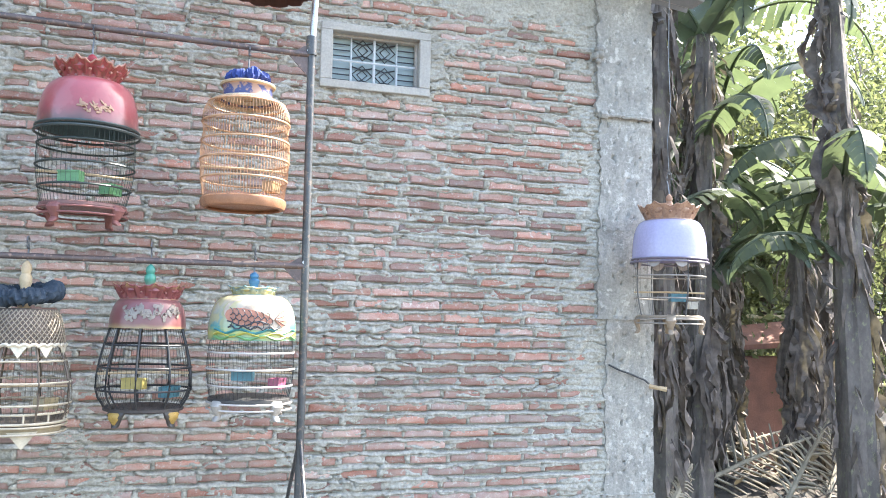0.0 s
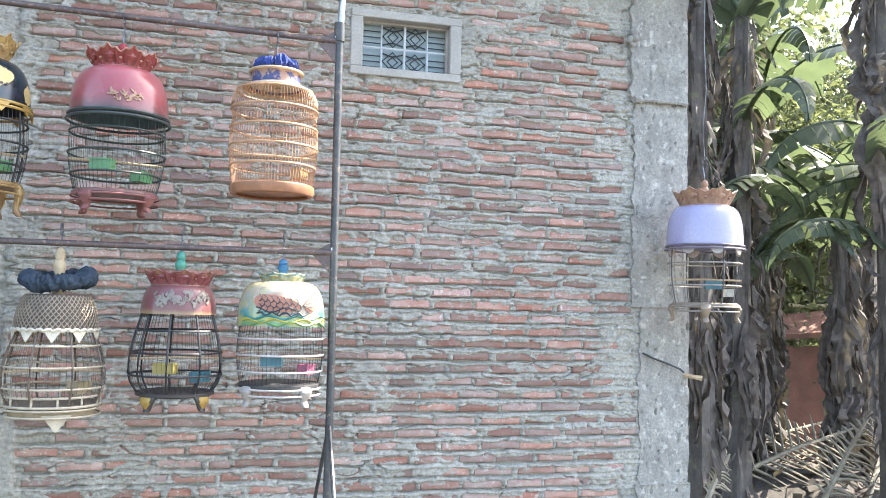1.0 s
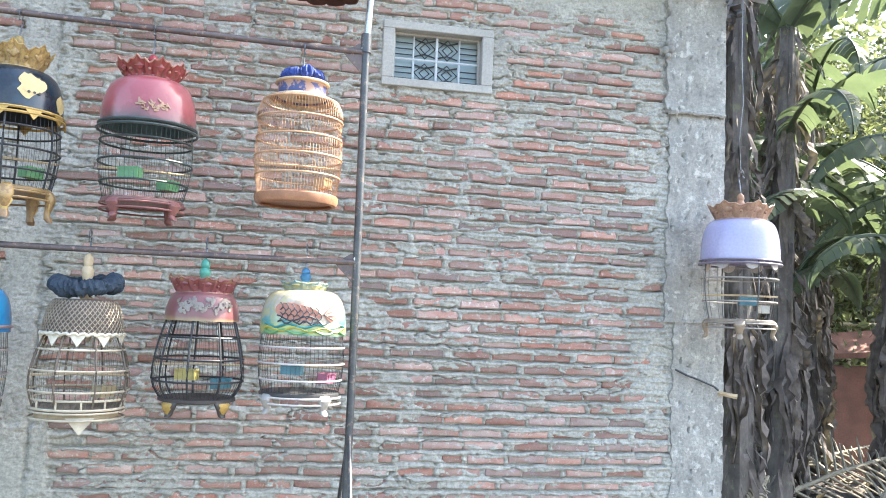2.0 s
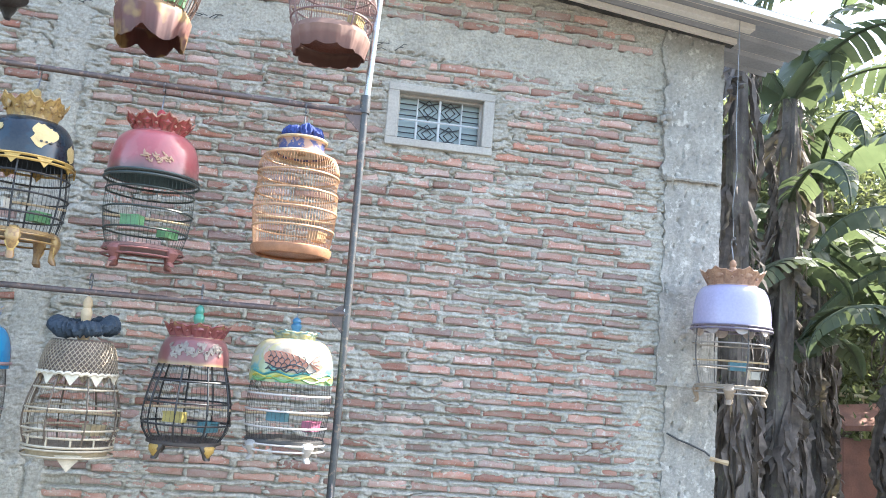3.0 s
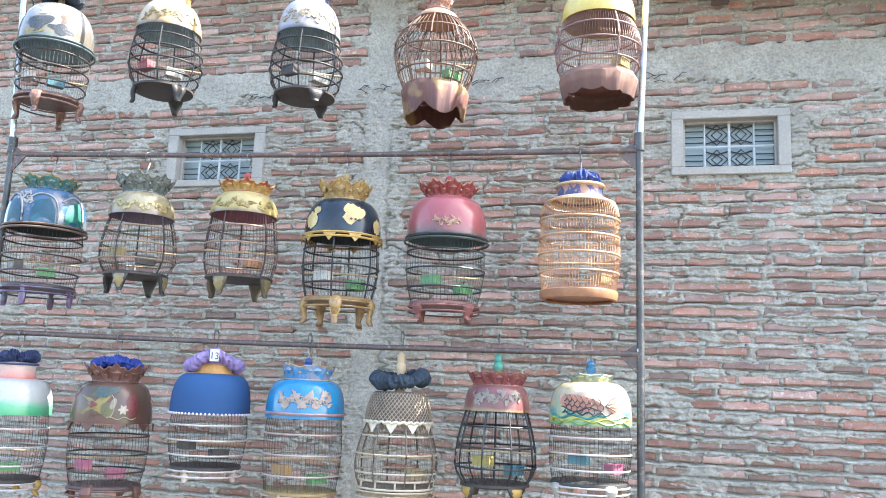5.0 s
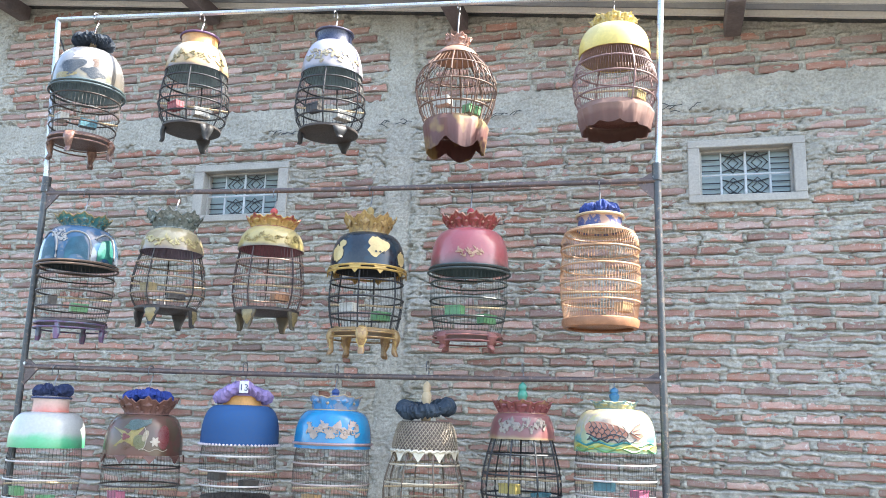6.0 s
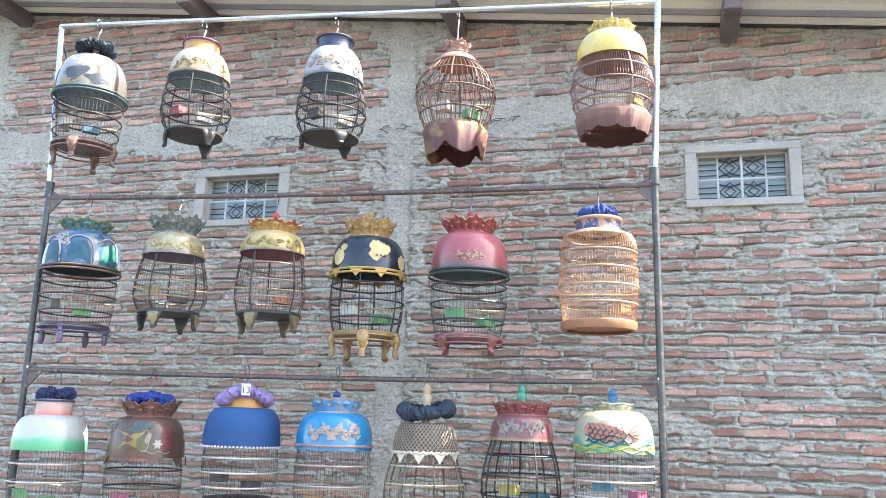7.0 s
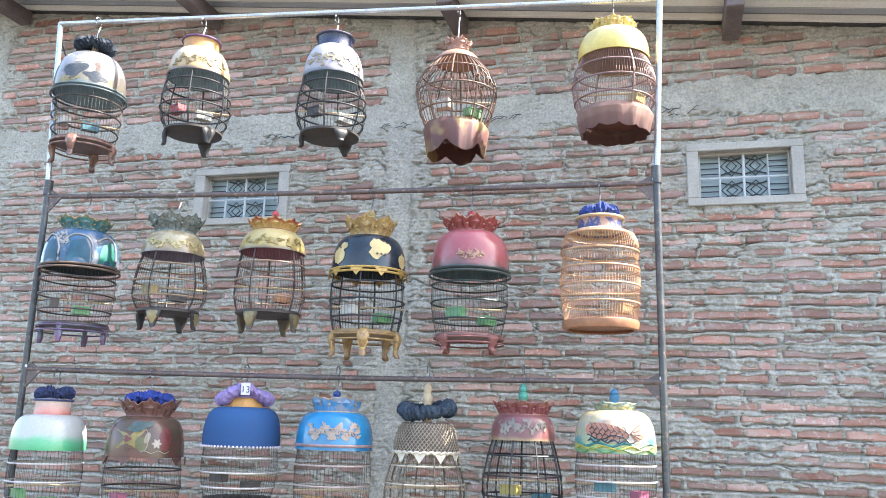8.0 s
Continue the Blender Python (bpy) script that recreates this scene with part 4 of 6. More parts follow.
    tube(bm, [(-rp, 0.01, zp), (0, 0.012, zp + 0.004), (rp, 0.01, zp)], 0.0055, 6)
    part("perch", bm, WOOD, c)
    for i, cc in enumerate(cups):
        a = (-0.9, -2.3, 0.9)[i % 3] + 0.3 * x
        bm = bmesh.new()
        w, dp, hh = 0.040, 0.022, 0.040
        for q in ((-w, w, -dp, -dp + 0.003, 0, hh), (-w, w, dp - 0.003, dp, 0, hh), (-w, -w + 0.003, -dp + 0.003, dp - 0.003, 0, hh), (w - 0.003, w, -dp + 0.003, dp - 0.003, 0, hh), (-w + 0.003, w - 0.003, -dp + 0.003, dp - 0.003, 0.001, hh * 0.7)):
            box(bm, *q)
        box(bm, -w - 0.002, w + 0.002, -dp - 0.003, -dp - 0.0005, hh - 0.006, hh + 0.001)
        rr = rb * 0.74
        part("feed_cup", bm, paint(*(v * 0.7 + 0.02 for v in cc), 0.4), c, loc=(rr * math.cos(a), rr * math.sin(a), zb + 0.040 + 0.035 * i)).rotation_euler = (0, 0, a + math.pi / 2)
    return c


def gilded(color, u, z0, z1, seed, n=9, width=0.0035):
    """A decorator: carved scrollwork across the front of a dome."""
    def go(d, prof, h, r):
        bm = bmesh.new()
        swirls(bm, prof, -u, u, h * z0, h * z1, seed, n, width)
        part("carving", bm, paint(*color, 0.4, 0.3), d)
    return go


def black_gold(d, prof, h, r):
    for cu, cz, a, b, lo in ((0.045, 0.54, 0.050, 0.046, 5), (-0.16, 0.36, 0.035, 0.045, 4), (0.19, 0.28, 0.03, 0.04, 4), (-0.13, 0.62, 0.02, 0.02, 4)):
        bm = bmesh.new()
        rj = random.Random(lo)
        patch(bm, prof, [(cu + (u - cu) * rj.uniform(0.82, 1.15), h * cz + (w - h * cz) * rj.uniform(0.8, 1.15)) for u, w in blob(cu, h * cz, a, b, 26, lo - 2, 0.13)])
        part("gold_patch", bm, paint(0.62, 0.48, 0.22, 0.4, 0.1), d)
    bm = bmesh.new()
    for k in range(3):
        patch(bm, prof, blob(0.035 + 0.02 * k, h * 0.38, 0.006, 0.005, 8), 0.006)
    part("patch_spots", bm, paint(*BLACK), d)
    fringe(d, r, paint(*GOLD, 0.35, 0.3))


def fringe(d, r, material, n=10):
    """Flat points that hang below the rim of a dome."""
    for k in range(n):
        a = 2 * math.pi * k / n
        bm = bmesh.new()
        rr = r + 0.006
        p = [Vector((rr * math.cos(a + t), rr * math.sin(a + t), z)) for t, z in ((-0.17, 0.0), (0.17, 0.0), (0, -0.036))]
        q = [v * 1.03 for v in p]
        vs = [bm.verts.new(v) for v in p + q]
        for f in ((0, 1, 2), (5, 4, 3), (0, 3, 4, 1), (1, 4, 5, 2), (2, 5, 3, 0)):
            bm.faces.new([vs[i] for i in f])
        part("rim_point", bm, material, d, smooth=False)


def carp(d, prof, h, r):
    orange, dark, cream = paint(0.50, 0.21, 0.13, 0.4), paint(0.05, 0.06, 0.07, 0.5), paint(0.52, 0.43, 0.33, 0.4)
    k = 1.2
    bm = bmesh.new()
    patch(bm, prof, blob(0.015, h * 0.58, 0.125 * k, 0.056 * k, 30, 2, 0.05, -0.06))
    part("fish_ground", bm, cream, d)
    bm = bmesh.new()
    patch(bm, prof, blob(-0.045, h * 0.50, 0.080 * k, 0.027 * k, 26, 3, 0.06, -0.12), 0.006)
    part("fish_body", bm, orange, d)
    bm = bmesh.new()
    patch(bm, prof, [(0.060, h * 0.47), (0.085, h * 0.60), (0.118, h * 0.70), (0.108, h * 0.52), (0.130, h * 0.40), (0.100, h * 0.30), (0.082, h * 0.36)], 0.006)
    part("fish_tail", bm, orange, d)
    bm = bmesh.new()
    for row in range(3):
        for q in range(7):
            cu, cz = -0.115 + 0.024 * q + 0.012 * (row % 2), h * 0.50 + 0.022 - 0.019 * row - 0.003 * q
            stroke(bm, prof, [(cu + 0.014 * math.cos(t), cz + 0.014 * math.sin(t)) for t in (-1.4, -0.8, 0, 0.8, 1.4)], 0.0018, 0.008)
    stroke(bm, prof, [(-0.125 + 0.018 * q, h * 0.50 - 0.024 + 0.010 * math.cos(q * 0.9)) for q in range(10)], 0.0026, 0.007)
    for q in range(4):
        stroke(bm, prof, [(0.065, h * 0.47), (0.09 + 0.006 * q, h * (0.62 - 0.09 * q)), (0.115, h * (0.68 - 0.11 * q))], 0.0016, 0.008)
    stroke(bm, prof, [(-0.12 + 0.015 * q, h * 0.28 + 0.008 * math.sin(q * 1.9)) for q in range(15)], 0.0034, 0.006)
    part("fish_outline", bm, dark, d)
    for col, z0, ph in (((0.5, 0.46, 0.10), 0.13, 0.0), ((0.05, 0.26, 0.26), 0.20, 1.4), ((0.16, 0.36, 0.14), 0.07, 2.6)):
        bm = bmesh.new()
        stroke(bm, prof, [(-0.19 + 0.02 * q, h * (z0 + 0.045 * math.sin(q * 1.1 + ph))) for q in range(20)], 0.005, 0.003)
        part("wave", bm, paint(*col, 0.35), d)


def butterfly(d, prof, h, r):
    yellow, green, red, white = paint(0.26, 0.21, 0.065, 0.3), paint(0.095, 0.13, 0.085, 0.3), paint(0.16, 0.035, 0.035, 0.3), paint(0.42, 0.37, 0.30, 0.3)
    bm = bmesh.new()
    patch(bm, prof, [(-0.15, h * 0.2), (-0.10, h * 0.42), (-0.16, h * 0.68), (-0.09, h * 0.58), (-0.075, h * 0.52), (-0.06, h * 0.6), (0.0, h * 0.7), (-0.04, h * 0.42), (0.0, h * 0.16), (-0.07, h * 0.26)])
    part("yellow_bloom", bm, yellow, d)
    bm = bmesh.new()
    patch(bm, prof, [(-0.10, h * 0.66), (-0.06, h * 0.86), (0.03, h * 0.9), (0.01, h * 0.72), (-0.06, h * 0.62)])
    part("green_leaf", bm, green, d)
    for nm, col, cu, cz, a, b, lo, tilt in (("olive_leaf", (0.12, 0.12, 0.05), -0.02, 0.33, 0.022, 0.040, 2, 0.3), ("teal_leaf", (0.07, 0.11, 0.10), -0.03, 0.76, 0.05, 0.022, 3, 0.2), ("bloom_centre", (0.10, 0.05, 0.03), -0.08, 0.24, 0.022, 0.016, 3, 0.0), ("pale_leaf", (0.32, 0.27, 0.18), 0.005, 0.48, 0.010, 0.032, 2, -0.3)):
        bm = bmesh.new()
        patch(bm, prof, blob(cu, h * cz, a, b, 20, lo, 0.2, tilt), 0.0045)
        part(nm, bm, paint(*col, 0.3), d)
    fringe(d, r, paint(0.13, 0.06, 0.05, 0.4), 9)
    bm = bmesh.new()
    patch(bm, prof, blob(-0.085, h * 0.45, 0.018, 0.014, 12, 3, 0.3), 0.006)
    part("red_spot", bm, red, d)
    bm = bmesh.new()
    patch(bm, prof, blob(0.09, h * 0.45, 0.030, 0.055, 14, 0, 0), 0.002)
    part("red_petal", bm, red, d)
    bm = bmesh.new()
    patch(bm, prof, blob(0.05, h * 0.34, 0.019, 0.019, 24, 6, 0.3), 0.005)
    stroke(bm, prof, [(-0.01 + 0.02 * math.cos(t), h * 0.42 + h * 0.28 * math.sin(t)) for t in (-1.3, -0.7, 0, 0.7, 1.3)], 0.0018)
    stroke(bm, prof, [(-0.02 + 0.012 * k, h * 0.14 + 0.006 * math.sin(k * 1.2)) for k in range(12)], 0.0016)
    part("white_flower", bm, white, d)


def arches(d, prof, h, r):
    pale, teal, green = paint(0.36, 0.36, 0.35, 0.55), paint(0.012, 0.085, 0.14, 0.5), paint(0.015, 0.15, 0.12, 0.5)
    for cu, s in ((-0.02, 1.0), (0.13, 0.9), (-0.17, 0.8)):
        bm = bmesh.new()
        patch(bm, prof, [(cu - 0.05 * s, h * 0.06), (cu + 0.06 * s, h * 0.06), (cu + 0.058 * s, h * 0.4), (cu + 0.03 * s, h * 0.68), (cu - 0.03 * s, h * 0.6), (cu - 0.05 * s, h * 0.3)])
        part("teal_field", bm, teal if cu < 0.1 else green, d)
        bm = bmesh.new()
        stroke(bm, prof, [(cu - 0.07 * s, h * 0.62), (cu - 0.02 * s, h * 0.78), (cu + 0.04 * s, h * 0.72), (cu + 0.068 * s, h * 0.46), (cu + 0.072 * s, h * 0.06)], 0.0045)
        part("pale_arch", bm, pale, d)
    bm = bmesh.new()
    swirls(bm, prof, -0.15, -0.07, h * 0.5, h * 0.85, 3, 5, 0.005)
    part("pale_scroll", bm, pale, d)


def pearls(d, prof, h, r):
    bm = bmesh.new()
    for k in range(64):
        a = 2 * math.pi * k / 64
        bmesh.ops.create_icosphere(bm, subdivisions=1, radius=0.0065, matrix=Matrix.Translation(((r + 0.004) * math.cos(a), (r + 0.004) * math.sin(a), 0.0)))
    tagged(part("pearl_trim", bm, paint(0.7, 0.62, 0.66, 0.4), d, "white and pink pearl trim"), kind="stuff")


def copper_scroll(d, prof, h, r):
    bm = bmesh.new()
    swirls(bm, prof, -0.125, 0.115, h * 0.26, h * 0.70, 8, 26, 0.0045)
    part("carving", bm, paint(0.40, 0.33, 0.28, 0.4, 0.2), d)
    bm = bmesh.new()
    tube(bm, hoop_points(r * 1.005, h * 0.12, 40), 0.007, 6)
    part("copper_band", bm, paint(0.40, 0.28, 0.28, 0.4, 0.2), d)


def star_relief(color, seed):
    return gilded(color, 0.15, 0.12, 0.62, seed, 12, 0.004)


def basket(d, prof, h, r):
    """Crossed split-bamboo strips over the cone, with a plaited border and hanging points."""
    for s, col in ((1, (0.36, 0.30, 0.22)), (-1, (0.31, 0.255, 0.185))):
        bm = bmesh.new()
        for k in range(48):
            a0 = 2 * math.pi * k / 48
            tube(bm, [((radius_at(prof, h * u) + 0.0025) * math.cos(a0 + s * u * 0.75), (radius_at(prof, h * u) + 0.0025) * math.sin(a0 + s * u * 0.75), h * u) for u in (0.0, 0.2, 0.4, 0.6, 0.8, 0.97)], 0.0021, 4, cap=False)
        tagged(part("woven_strips", bm, paint(*col, 0.5), d), kind="stuff")
    bm = bmesh.new()
    tube(bm, [((r + 0.005) * math.cos(2 * math.pi * k / 90), (r + 0.005) * math.sin(2 * math.pi * k / 90), 0.004 * math.sin(k * 2.1)) for k in range(90)] + [((r + 0.005), 0, 0)], 0.0065, 5)
    part("plaited_border", bm, paint(*CREAM, 0.5), d)
    for k in range(10):
        a = 2 * math.pi * (k + 0.2) / 10
        bm = bmesh.new()
        p = [Vector(((r + 0.004) * math.cos(a + t), (r + 0.004) * math.sin(a + t), z)) for t, z in ((-0.2, -0.002), (0.2, -0.002), (0, -0.045))]
        vs = [bm.verts.new(v) for v in p + [v * 1.02 for v in p]]
        for f in ((0, 1, 2), (5, 4, 3), (0, 3, 4, 1), (1, 4, 5, 2), (2, 5, 3, 0)):
            bm.faces.new([vs[i] for i in f])
        part("hanging_point", bm, paint(*CREAM, 0.5), d, smooth=False)


def silver_scene(d, prof, h, r):
    """A landscape painted round a pearly dome: dark hills, an ochre field and a pale cloud."""
    for nm, col, cu, cz, a, b, lo, tilt in (("hill", (0.07, 0.08, 0.09), -0.09, 0.34, 0.065, 0.040, 3, 0.4), ("hill", (0.05, 0.06, 0.07), 0.02, 0.22, 0.055, 0.026, 4, -0.2), ("field_patch", (0.30, 0.24, 0.10), -0.13, 0.12, 0.06, 0.018, 3, 0.1), ("tree_patch", (0.12, 0.08, 0.06), 0.05, 0.50, 0.038, 0.030, 5, 0.2), ("cloud", (0.55, 0.55, 0.56), -0.03, 0.66, 0.060, 0.022, 5, 0.1)):
        bm = bmesh.new()
        patch(bm, prof, blob(cu, h * cz, a, b, 28, lo, 0.22, tilt), 0.0012)
        part(nm, bm, paint(*col, 0.25), d)


GREEN_CUP, RED_CUP, WHITE_CUP, TEAL_CUP, PINK_CUP = (0.14, 0.4, 0.16), (0.5, 0.1, 0.12), (0.7, 0.68, 0.6), (0.06, 0.24, 0.3), (0.6, 0.16, 0.28)

# top bar
build_cage(-1.588, -1.036, (3.650, 3.545, 3.440, 3.215, 3.10, 2.947, 2.836), (0.184, 0.172, 0.153), "bird cage with a glossy silver-white dome and dark cloth top",
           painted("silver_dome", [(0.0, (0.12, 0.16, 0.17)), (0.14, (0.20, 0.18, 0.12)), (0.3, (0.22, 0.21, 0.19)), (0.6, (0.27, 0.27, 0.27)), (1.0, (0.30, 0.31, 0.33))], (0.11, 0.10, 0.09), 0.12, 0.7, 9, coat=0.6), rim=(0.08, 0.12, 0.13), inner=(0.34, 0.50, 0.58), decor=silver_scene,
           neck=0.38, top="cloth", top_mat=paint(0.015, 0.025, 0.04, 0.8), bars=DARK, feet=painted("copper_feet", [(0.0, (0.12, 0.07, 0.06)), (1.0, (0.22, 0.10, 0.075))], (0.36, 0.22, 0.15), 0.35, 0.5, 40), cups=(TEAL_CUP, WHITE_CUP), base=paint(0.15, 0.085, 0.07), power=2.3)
build_cage(-0.961, -0.992, (3.604, 3.492, 3.425, 3.275, 3.10, 2.984, 2.900), (0.160, 0.176, 0.139), "round bird cage with a cream dome and orange neck",
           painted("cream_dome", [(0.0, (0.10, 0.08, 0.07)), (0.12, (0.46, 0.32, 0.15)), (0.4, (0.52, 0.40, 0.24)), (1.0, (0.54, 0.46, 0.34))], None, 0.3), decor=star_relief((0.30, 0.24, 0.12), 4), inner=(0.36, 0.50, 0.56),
           power=1.75, neck=0.60, top="cap", top_mat=paint(0.52, 0.28, 0.11, 0.4), bars=BLACK, posts=6, hoop_n=4, feet=paint(*BLACK, 0.5), style="block", foot_n=3, cups=(WHITE_CUP, RED_CUP), finial=paint(0.12, 0.06, 0.14))
build_cage(-0.221, -0.940, (3.567, 3.468, 3.395, 3.225, 3.05, 2.939, 2.874), (0.154, 0.174, 0.139), "round bird cage with a lilac-white dome and navy neck",
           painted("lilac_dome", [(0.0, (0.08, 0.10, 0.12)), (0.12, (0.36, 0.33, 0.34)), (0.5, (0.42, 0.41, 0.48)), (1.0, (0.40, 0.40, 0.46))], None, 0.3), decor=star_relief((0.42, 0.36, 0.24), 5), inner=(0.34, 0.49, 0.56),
           power=1.75, neck=0.60, top="cap", top_mat=paint(0.035, 0.045, 0.09, 0.3), bars=BLACK, posts=6, hoop_n=4, feet=paint(*BLACK, 0.5), style="block", foot_n=3, cups=(WHITE_CUP, DARK), finial=paint(0.06, 0.06, 0.10))
build_cage(0.415, -0.896, (3.568, 3.405, 3.350, 3.290, 3.14, 2.940, 2.826), (0.112, 0.196, 0.142), "urn-shaped brown bamboo bird cage with a copper cap",
           painted("copper_cap", [(0.0, (0.30, 0.16, 0.10)), (0.6, (0.42, 0.24, 0.16)), (1.0, (0.46, 0.28, 0.2))], None, 0.45), neck=0.22, power=1.5, top="crown", top_mat=paint(0.36, 0.20, 0.15, 0.5), top_points=5, flare=1.25, bars=(0.17, 0.10, 0.07), bar_r=0.0022, bar_n=44, posts=10, hoop_n=3,
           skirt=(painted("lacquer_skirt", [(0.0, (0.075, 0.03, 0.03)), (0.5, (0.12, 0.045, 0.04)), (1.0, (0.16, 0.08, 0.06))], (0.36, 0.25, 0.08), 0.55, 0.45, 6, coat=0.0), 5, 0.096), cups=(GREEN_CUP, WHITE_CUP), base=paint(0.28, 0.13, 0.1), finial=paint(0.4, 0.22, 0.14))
# the skirt's lower half is coloured dark for the shade of its open underside
build_cage(1.165, -0.844, (3.556, 3.450, 3.388, 3.252, 3.12, 2.975, 2.842), (0.166, 0.194, 0.160), "red-brown bird cage with a bright yellow dome and crown",
           painted("yellow_dome", [(0.0, (0.60, 0.44, 0.08)), (0.3, (0.74, 0.58, 0.16)), (1.0, (0.76, 0.66, 0.34))], (0.5, 0.36, 0.1), 0.4, 0.35), neck=0.58, top="crown", top_mat=painted("carved_yellow_crown", [(0.0, (0.48, 0.34, 0.08)), (1.0, (0.62, 0.47, 0.14))], (0.30, 0.19, 0.07), 0.4, 0.5, 60), flare=1.1, top_points=8, cut=0.45,
           bars=(0.27, 0.17, 0.16), bar_n=96, bar_r=0.0012, hoop_n=3, posts=4, inner=(0.40, 0.30, 0.22), skirt=(painted("cloth_skirt_shaded_low", [(0.0, (0.13, 0.07, 0.062)), (0.4, (0.17, 0.09, 0.075)), (0.55, (0.23, 0.135, 0.11)), (1.0, (0.25, 0.15, 0.12))], None, 0.85, coat=0.0), 11, 0.090), cups=((0.6, 0.45, 0.15),), base=paint(0.2, 0.09, 0.07))

# middle bar
build_cage(-1.515, -1.031, (2.652, 2.528, 2.464, 2.268, 2.15, 1.986, 1.888), (0.187, 0.179, 0.162), "bird cage with a blue dome painted in pale arches",
           painted("blue_arch_dome", [(0.0, (0.014, 0.06, 0.12)), (0.4, (0.02, 0.09, 0.18)), (1.0, (0.05, 0.12, 0.22))], (0.24, 0.22, 0.21), 0.22, 0.4), decor=arches, rim=(0.16, 0.11, 0.08), inner=(0.03, 0.05, 0.06),
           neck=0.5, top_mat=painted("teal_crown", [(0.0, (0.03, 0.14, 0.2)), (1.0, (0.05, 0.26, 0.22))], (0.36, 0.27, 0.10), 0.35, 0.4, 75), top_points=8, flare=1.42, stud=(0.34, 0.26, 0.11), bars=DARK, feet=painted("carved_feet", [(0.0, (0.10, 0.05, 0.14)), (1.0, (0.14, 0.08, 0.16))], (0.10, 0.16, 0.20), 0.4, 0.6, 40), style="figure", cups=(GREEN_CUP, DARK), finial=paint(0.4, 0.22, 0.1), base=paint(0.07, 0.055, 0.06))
build_cage(-1.003, -0.995, (2.639, 2.540, 2.447, 2.331, 2.14, 2.054, 1.962), (0.156, 0.178, 0.143), "round bird cage with a pale gold dome and carved silver crown",
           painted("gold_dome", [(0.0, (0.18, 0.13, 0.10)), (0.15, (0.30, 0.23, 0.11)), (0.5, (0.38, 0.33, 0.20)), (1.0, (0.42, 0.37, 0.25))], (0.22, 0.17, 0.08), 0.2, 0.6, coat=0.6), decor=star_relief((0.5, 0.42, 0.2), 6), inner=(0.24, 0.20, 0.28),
           power=1.75, neck=0.6, top_mat=painted("silver_crown", [(0.0, (0.08, 0.11, 0.10)), (1.0, (0.26, 0.28, 0.26))], (0.04, 0.06, 0.06), 0.25, 0.5, 80), top_points=7, flare=1.45, bars=(0.045, 0.04, 0.04), hoops=(0.30, 0.22, 0.14), posts=5, feet=paint(*BLACK, 0.4), style="block", accent=(0.30, 0.24, 0.12), cups=(DARK, (0.4, 0.3, 0.12)), finial=GALV)
build_cage(-0.476, -0.958, (2.626, 2.503, 2.447, 2.339, 2.14, 2.048, 1.953), (0.160, 0.170, 0.149), "bird cage with a yellow carved dome and red-tipped crown",
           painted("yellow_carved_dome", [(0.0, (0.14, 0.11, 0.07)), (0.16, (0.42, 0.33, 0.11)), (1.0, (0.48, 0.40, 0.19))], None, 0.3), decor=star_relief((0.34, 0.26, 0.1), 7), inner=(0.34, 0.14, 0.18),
           power=1.75, neck=0.6, top_mat=painted("flame_crown", [(0.0, (0.46, 0.32, 0.10)), (0.55, (0.46, 0.26, 0.08)), (0.75, (0.32, 0.06, 0.05)), (1.0, (0.15, 0.04, 0.05))], None, 0.4), top_points=8, flare=1.3, bars=(0.06, 0.035, 0.035), hoops=(0.36, 0.24, 0.18), posts=5, feet=paint(0.10, 0.085, 0.055), style="block", accent=(0.27, 0.21, 0.10), cups=((0.6, 0.3, 0.15),), finial=paint(0.5, 0.08, 0.08), fin=2.56)
build_cage(0.015, -0.924, (2.629, 2.505, 2.412, 2.238, 2.11, 1.957, 1.838), (0.176, 0.175, 0.153), "bird cage with a black dome, gold patches and gold feet",
           painted("black_dome", [(0.0, (0.006, 0.012, 0.020)), (1.0, (0.009, 0.020, 0.032))], (0.012, 0.035, 0.055), 0.22, 0.5, coat=0.08), decor=black_gold, rim=GOLD, neck=0.5, top_mat=painted("carved_gold_crown", [(0.0, (0.34, 0.22, 0.08)), (1.0, (0.50, 0.34, 0.12))], (0.16, 0.09, 0.05), 0.35, 0.5, 80), top_points=7, flare=1.4,
           bars=BLACK, posts=6, feet=painted("carved_gold_feet", [(0.0, (0.26, 0.15, 0.06)), (1.0, (0.42, 0.28, 0.10))], (0.18, 0.10, 0.05), 0.35, 0.6, 45), foot_n=5, accent=(0.58, 0.42, 0.16), cups=(GREEN_CUP, WHITE_CUP), finial=paint(0.4, 0.28, 0.1), fin=2.555, base=paint(0.30, 0.19, 0.08), inner=(0.02, 0.03, 0.04))
